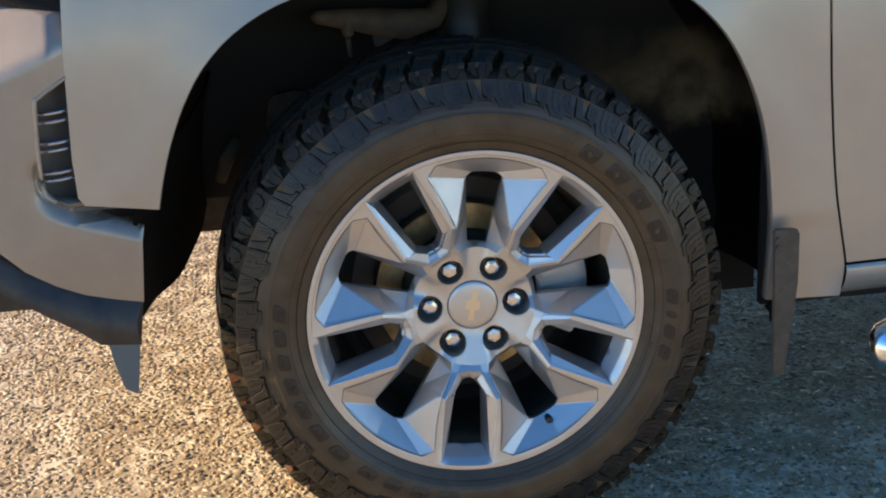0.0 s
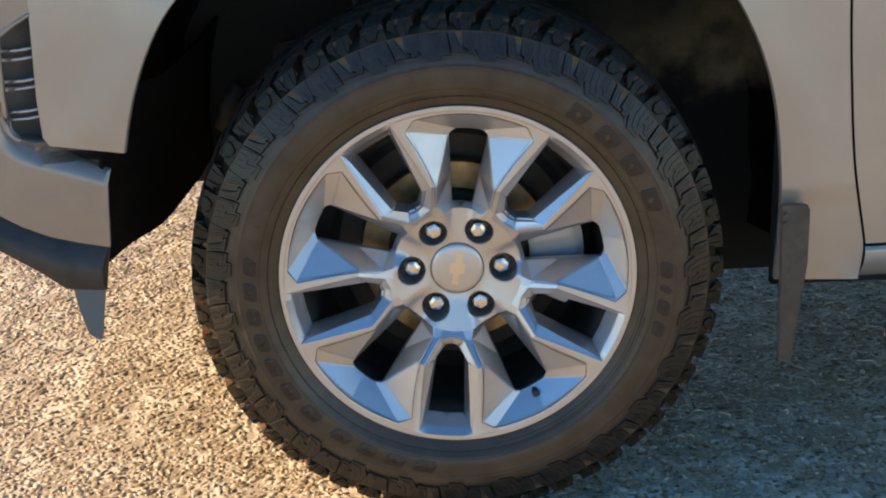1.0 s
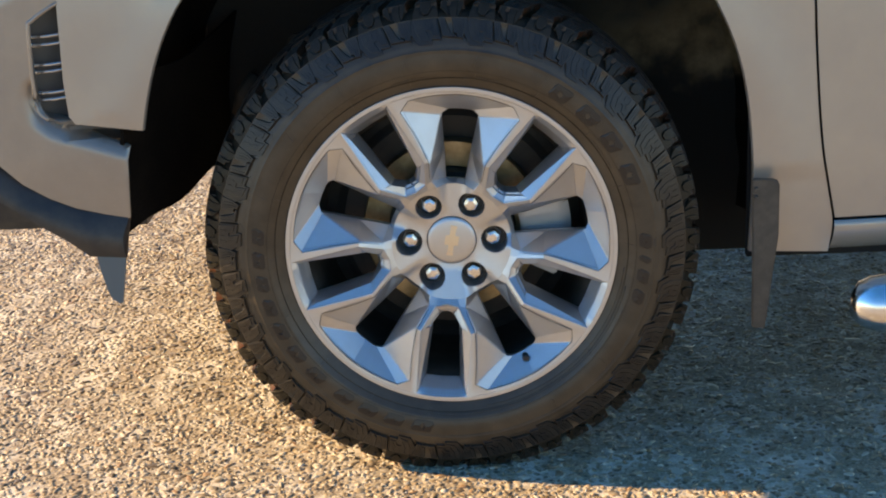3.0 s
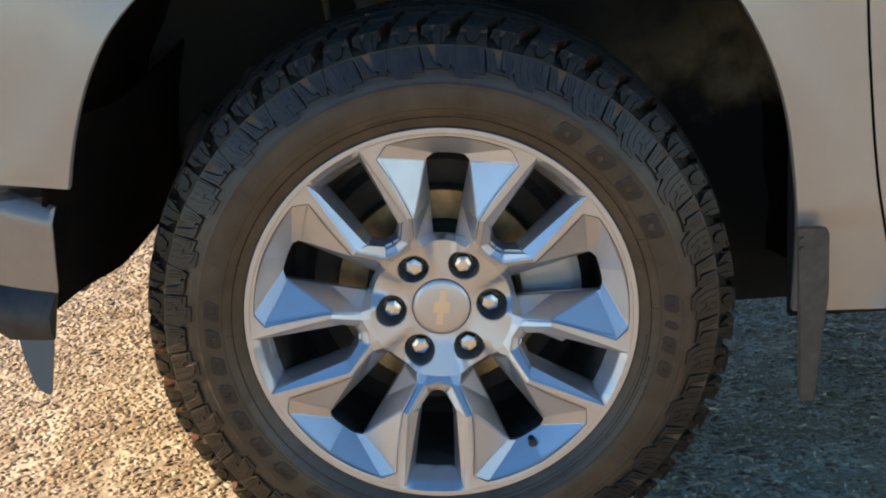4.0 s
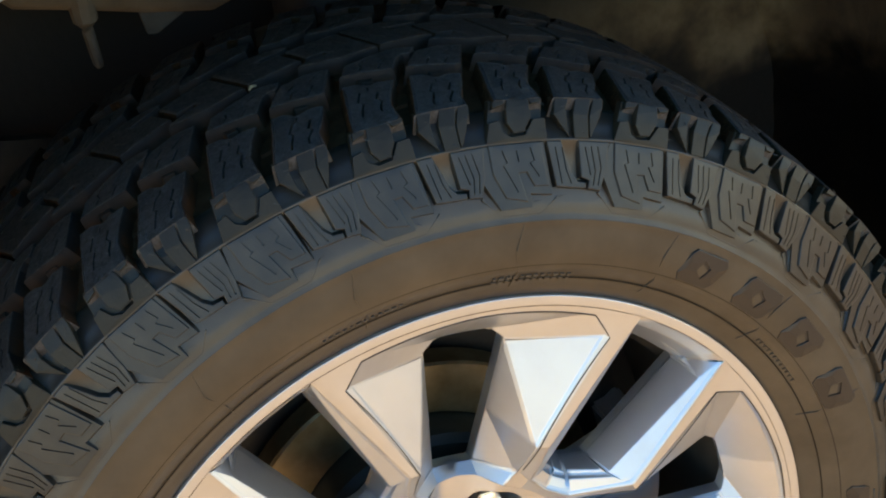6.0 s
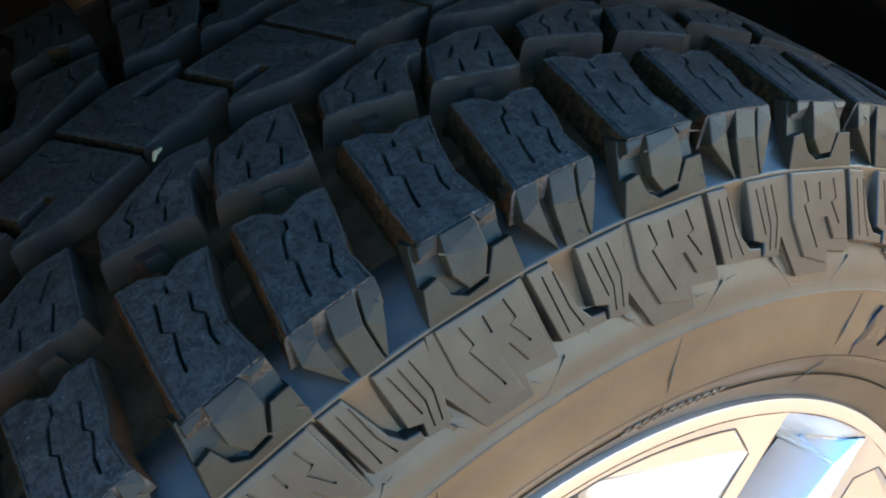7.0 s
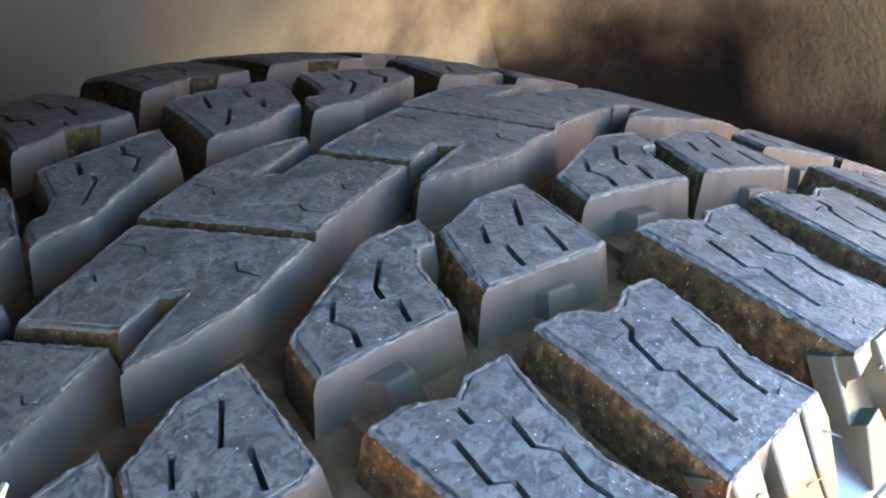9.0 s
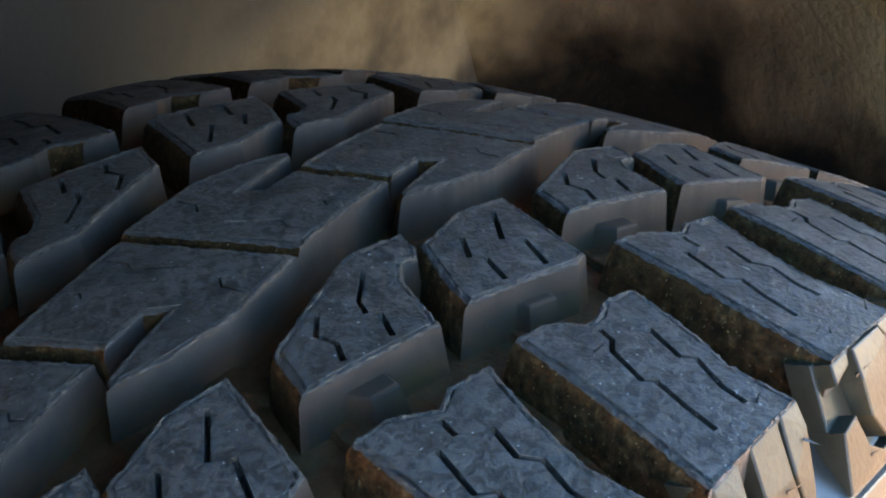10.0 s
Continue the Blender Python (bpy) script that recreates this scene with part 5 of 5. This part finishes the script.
def skin(x, z):
    """The bumper's face rolls inwards over its ledge and round its rear end."""
    d = min(math.hypot(x - a, z - b) for a, b in LEDGE)
    r = 0.028 if z < 0.70 else max(0.0, 0.028 - 0.5 * (z - 0.70))
    t = max(0.0, r - d)
    y = nose(x, z) + r - math.sqrt(max(0.0, r * r - t * t))
    k = min(0.011, max(0.0, x + 0.524 - 0.09 * (z - 0.491)))
    return y + 0.011 - math.sqrt(0.011 ** 2 - k * k)


bump_out = [(-0.520, 0.491), (-0.511, 0.590), (-0.5075, 0.610), (-0.530, 0.620), (-0.550, 0.627), (-0.575, 0.636), (-0.56, 0.70), (-0.56, 0.93), (-0.60, 0.938), (-0.70, 0.952), (-1.05, 1.0), (-1.05, 0.70), (-0.80, 0.640), (-0.74, 0.606), (-0.718, 0.588), (-0.686, 0.556), (-0.645, 0.530), (-0.605, 0.512), (-0.56, 0.500)]
vent = [(-0.57, 0.655), (-0.57, 0.845), (-0.600, 0.842), (-0.634, 0.820), (-0.641, 0.806), (-0.646, 0.700), (-0.641, 0.674), (-0.628, 0.662)]
bm = sheet(bump_out, [vent], skin, 0.006, 0.006, (0, 1, 0))
bumper = part("front_bumper", bm, BUMPER_PAINT, truck, "taupe painted front bumper corner", smooth=35)
bm = sheet([(-0.66, 0.63), (-0.50, 0.60), (-0.50, 0.86), (-0.66, 0.86)], [], lambda x, z: nose(x, 0.75) + 0.035, 0, 0.004, (0, 1, 0))
part("vent_recess", bm, VENT, bumper, "black plastic vent")
rim = [(-0.560, 0.860), (-0.575, 0.852)] + vent[2:]
bm = tube([(x, nose(x, z) + 0.0015, z) for x, z in smooth_line(rim, 3)], 0.0034, 10)
part("vent_frame", bm, BUMPER_PAINT, bumper, "rounded painted edge of the vent", smooth=True)
bm = bmesh.new()
rows = [[bm.verts.new((x, nose(x, 0.62) + y, z + 0.25 * max(0.0, -0.60 - x))) for y, z in ((0.021, 0.640), (0.028, 0.648), (0.045, 0.654))] for x in (-0.646, -0.636, -0.62, -0.60, -0.58, -0.55, -0.52)]
for p, q in zip(rows, rows[1:]):
    for k in range(2):
        bm.faces.new((p[k], p[k + 1], q[k + 1], q[k]))
bmesh.ops.recalc_face_normals(bm, faces=bm.faces)
part("vent_tray", bm, BUMPER_PAINT, bumper, "painted tray at the foot of the vent", smooth=True)
for z in (0.793, 0.780, 0.748, 0.737, 0.703, 0.692):
    bm = tube([(x, nose(x, 0.75) + 0.022, z + (x + 0.6) * 0.05) for x in (-0.652, -0.62, -0.58, -0.55)], 0.0032, 8)
    part("vent_slat", bm, BRIGHT, bumper, "satin vent slat", smooth=True)
bm = sheet([(-0.60, 0.938), (-0.56, 0.93), (-0.56, 0.955), (-0.70, 0.975), (-1.05, 1.02), (-1.05, 1.0), (-0.70, 0.952)], [], lambda x, z: nose(x, 0.93) + 0.004, 0, 0.01, (0, 1, 0))
part("lamp_gap", bm, BLACK, truck)
bm = sheet([(-0.57, 0.958), (-0.70, 0.978), (-1.05, 1.022), (-1.05, 1.10), (-0.57, 1.10)], [], lambda x, z: nose(x, 0.93) - 0.004, 0.05, 0.01, (0, 1, 0))
part("headlamp", bm, BRIGHT, truck, "lower edge of the headlamp", smooth=35)

# black apron and the loose grey flap under the bumper


def apron(x, z):
    d = float(np.interp(-x, (0.52, 0.60, 0.69, 0.75, 1.0), (0.496, 0.514, 0.560, 0.605, 0.64))) - z
    return nose(x, 0.55) + 0.010 - 0.022 * math.sin(min(max(d, 0.0), 0.075) / 0.075 * 2.3)


bm = sheet([(-0.521, 0.496), (-0.60, 0.514), (-0.69, 0.560), (-0.75, 0.605), (-1.0, 0.64), (-1.0, 0.575), (-0.80, 0.560), (-0.726, 0.532), (-0.67, 0.492), (-0.622, 0.460), (-0.590, 0.432), (-0.530, 0.428)], [], apron, 0.010, 0.008, (0, 1, 0))
part("bumper_apron", bm, PLASTIC, truck, "black plastic apron under the bumper", smooth=35)
bm = sheet(smooth_line([(-0.582, 0.452), (-0.576, 0.415), (-0.568, 0.386), (-0.560, 0.364), (-0.545, 0.353)], 3) + [(-0.541, 0.356), (-0.531, 0.434)], [], lambda x, z: nose(x, 0.55) - 0.004 - 0.22 * (0.44 - z), 0.02, 0.006, (0, 1, 0))
part("apron_flap", bm, GREY_PLASTIC, truck, "weathered grey plastic flap under the bumper", smooth=35)
bm = bmesh.new()
low = smooth_line([(-0.524, -0.078, 0.466), (-0.505, 0.0, 0.468), (-0.474, 0.10, 0.464), (-0.452, 0.20, 0.476), (-0.436, 0.30, 0.485), (-0.43, 0.43, 0.49)], 3)
rows = [[bm.verts.new(Vector(p) + Vector((0.05 * k * k - 0.02 * k, 0.0, 0.25 * k))) for k in (0.0, 0.06, 0.35, 0.7, 1.0)] for p in low]
for p, q in zip(rows, rows[1:]):
    for k in range(4):
        bm.faces.new((p[k], p[k + 1], q[k + 1], q[k]))
ext = bmesh.ops.extrude_face_region(bm, geom=bm.faces[:])
bmesh.ops.translate(bm, verts=[v for v in ext["geom"] if isinstance(v, bmesh.types.BMVert)], vec=(-0.006, 0, 0))
bmesh.ops.recalc_face_normals(bm, faces=bm.faces)
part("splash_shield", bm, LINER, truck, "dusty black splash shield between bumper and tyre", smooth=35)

# mud flap behind the tyre
bm = sheet([(0.4915, 0.508), (0.500, 0.5095), (0.526, 0.508), (0.5335, 0.505), (0.5375, 0.497), (0.5385, 0.410), (0.5210, 0.246), (0.5180, 0.244), (0.4985, 0.247), (0.4955, 0.400)], [], lambda x, z: -0.060 + 0.02 * (0.5 - z), 0.02, 0.007, (0, 1, 0))
bmesh.ops.bevel(bm, geom=[e for e in bm.edges if len(e.link_faces) == 2 and e.calc_face_angle(0) > 1.0], offset=0.0025, segments=2, affect="EDGES")
flap = part("mud_flap", bm, FLAP, truck, "dusty black rubber mud flap")
for z in (0.492, 0.478):
    c = Vector((0.499, -0.0605, z))
    part("flap_screw", tube([c + Vector((0, 0.004, 0)), c, c + Vector((0, -0.0035, 0))], [0.004, 0.004, 0.0025], 8), FLAP, flap, "small screw head")

# chrome step bar
bm = tube([(0.654, -0.085, 0.297), (0.656, -0.086, 0.297), (0.666, -0.090, 0.298), (0.686, -0.094, 0.299), (0.73, -0.097, 0.300), (2.2, -0.02, 0.300)], [0.004, 0.022, 0.036, 0.045, 0.049, 0.049], 28)
part("step_bar", bm, CHROME, truck, "polished chrome side step bar", smooth=True)

# added bar hidden by the tyre, blocks a sun leak on the ground
part("sun_stop", tube([(-0.06, 0.26, 0.24), (-0.05, 0.45, 0.25), (0.02, 0.62, 0.27)], [0.05, 0.10, 0.11], 12), RUST, truck, "unseen dark bar that blocks the sun under the truck", smooth=True)

# unseen rest of the truck, in plain boxes, blocks light from above and behind
bm = bmesh.new()
box(bm, (-0.98, 0.10, 1.10), (2.2, 1.80, 1.14), 0.01)
part("bonnet", bm, PAINT, truck, "taupe bonnet")
bm = bmesh.new()
box(bm, (0.62, 0.16, 1.14), (4.0, 1.74, 1.90), 0.08)
part("cab", bm, PAINT, truck, "taupe cab")
# added box behind the bumper, keeps sun from leaking under the truck
bm = bmesh.new()
box(bm, (-0.96, 0.24, 0.37), (-0.56, 1.86, 1.08), 0.02)
part("front_carrier", bm, PLASTIC, truck, "unseen dark box behind the bumper that blocks the sun")
bm = bmesh.new()
box(bm, (0.62, 0.05, 0.38), (4.2, 1.86, 0.95), 0.02)
part("floor_pan", bm, PLASTIC, truck, "dark floor pan")
bm = bmesh.new()
box(bm, (-0.55, 0.60, 0.38), (0.62, 1.30, 1.08), 0.02)
part("engine_block", bm, PLASTIC, truck, "dark engine bay")
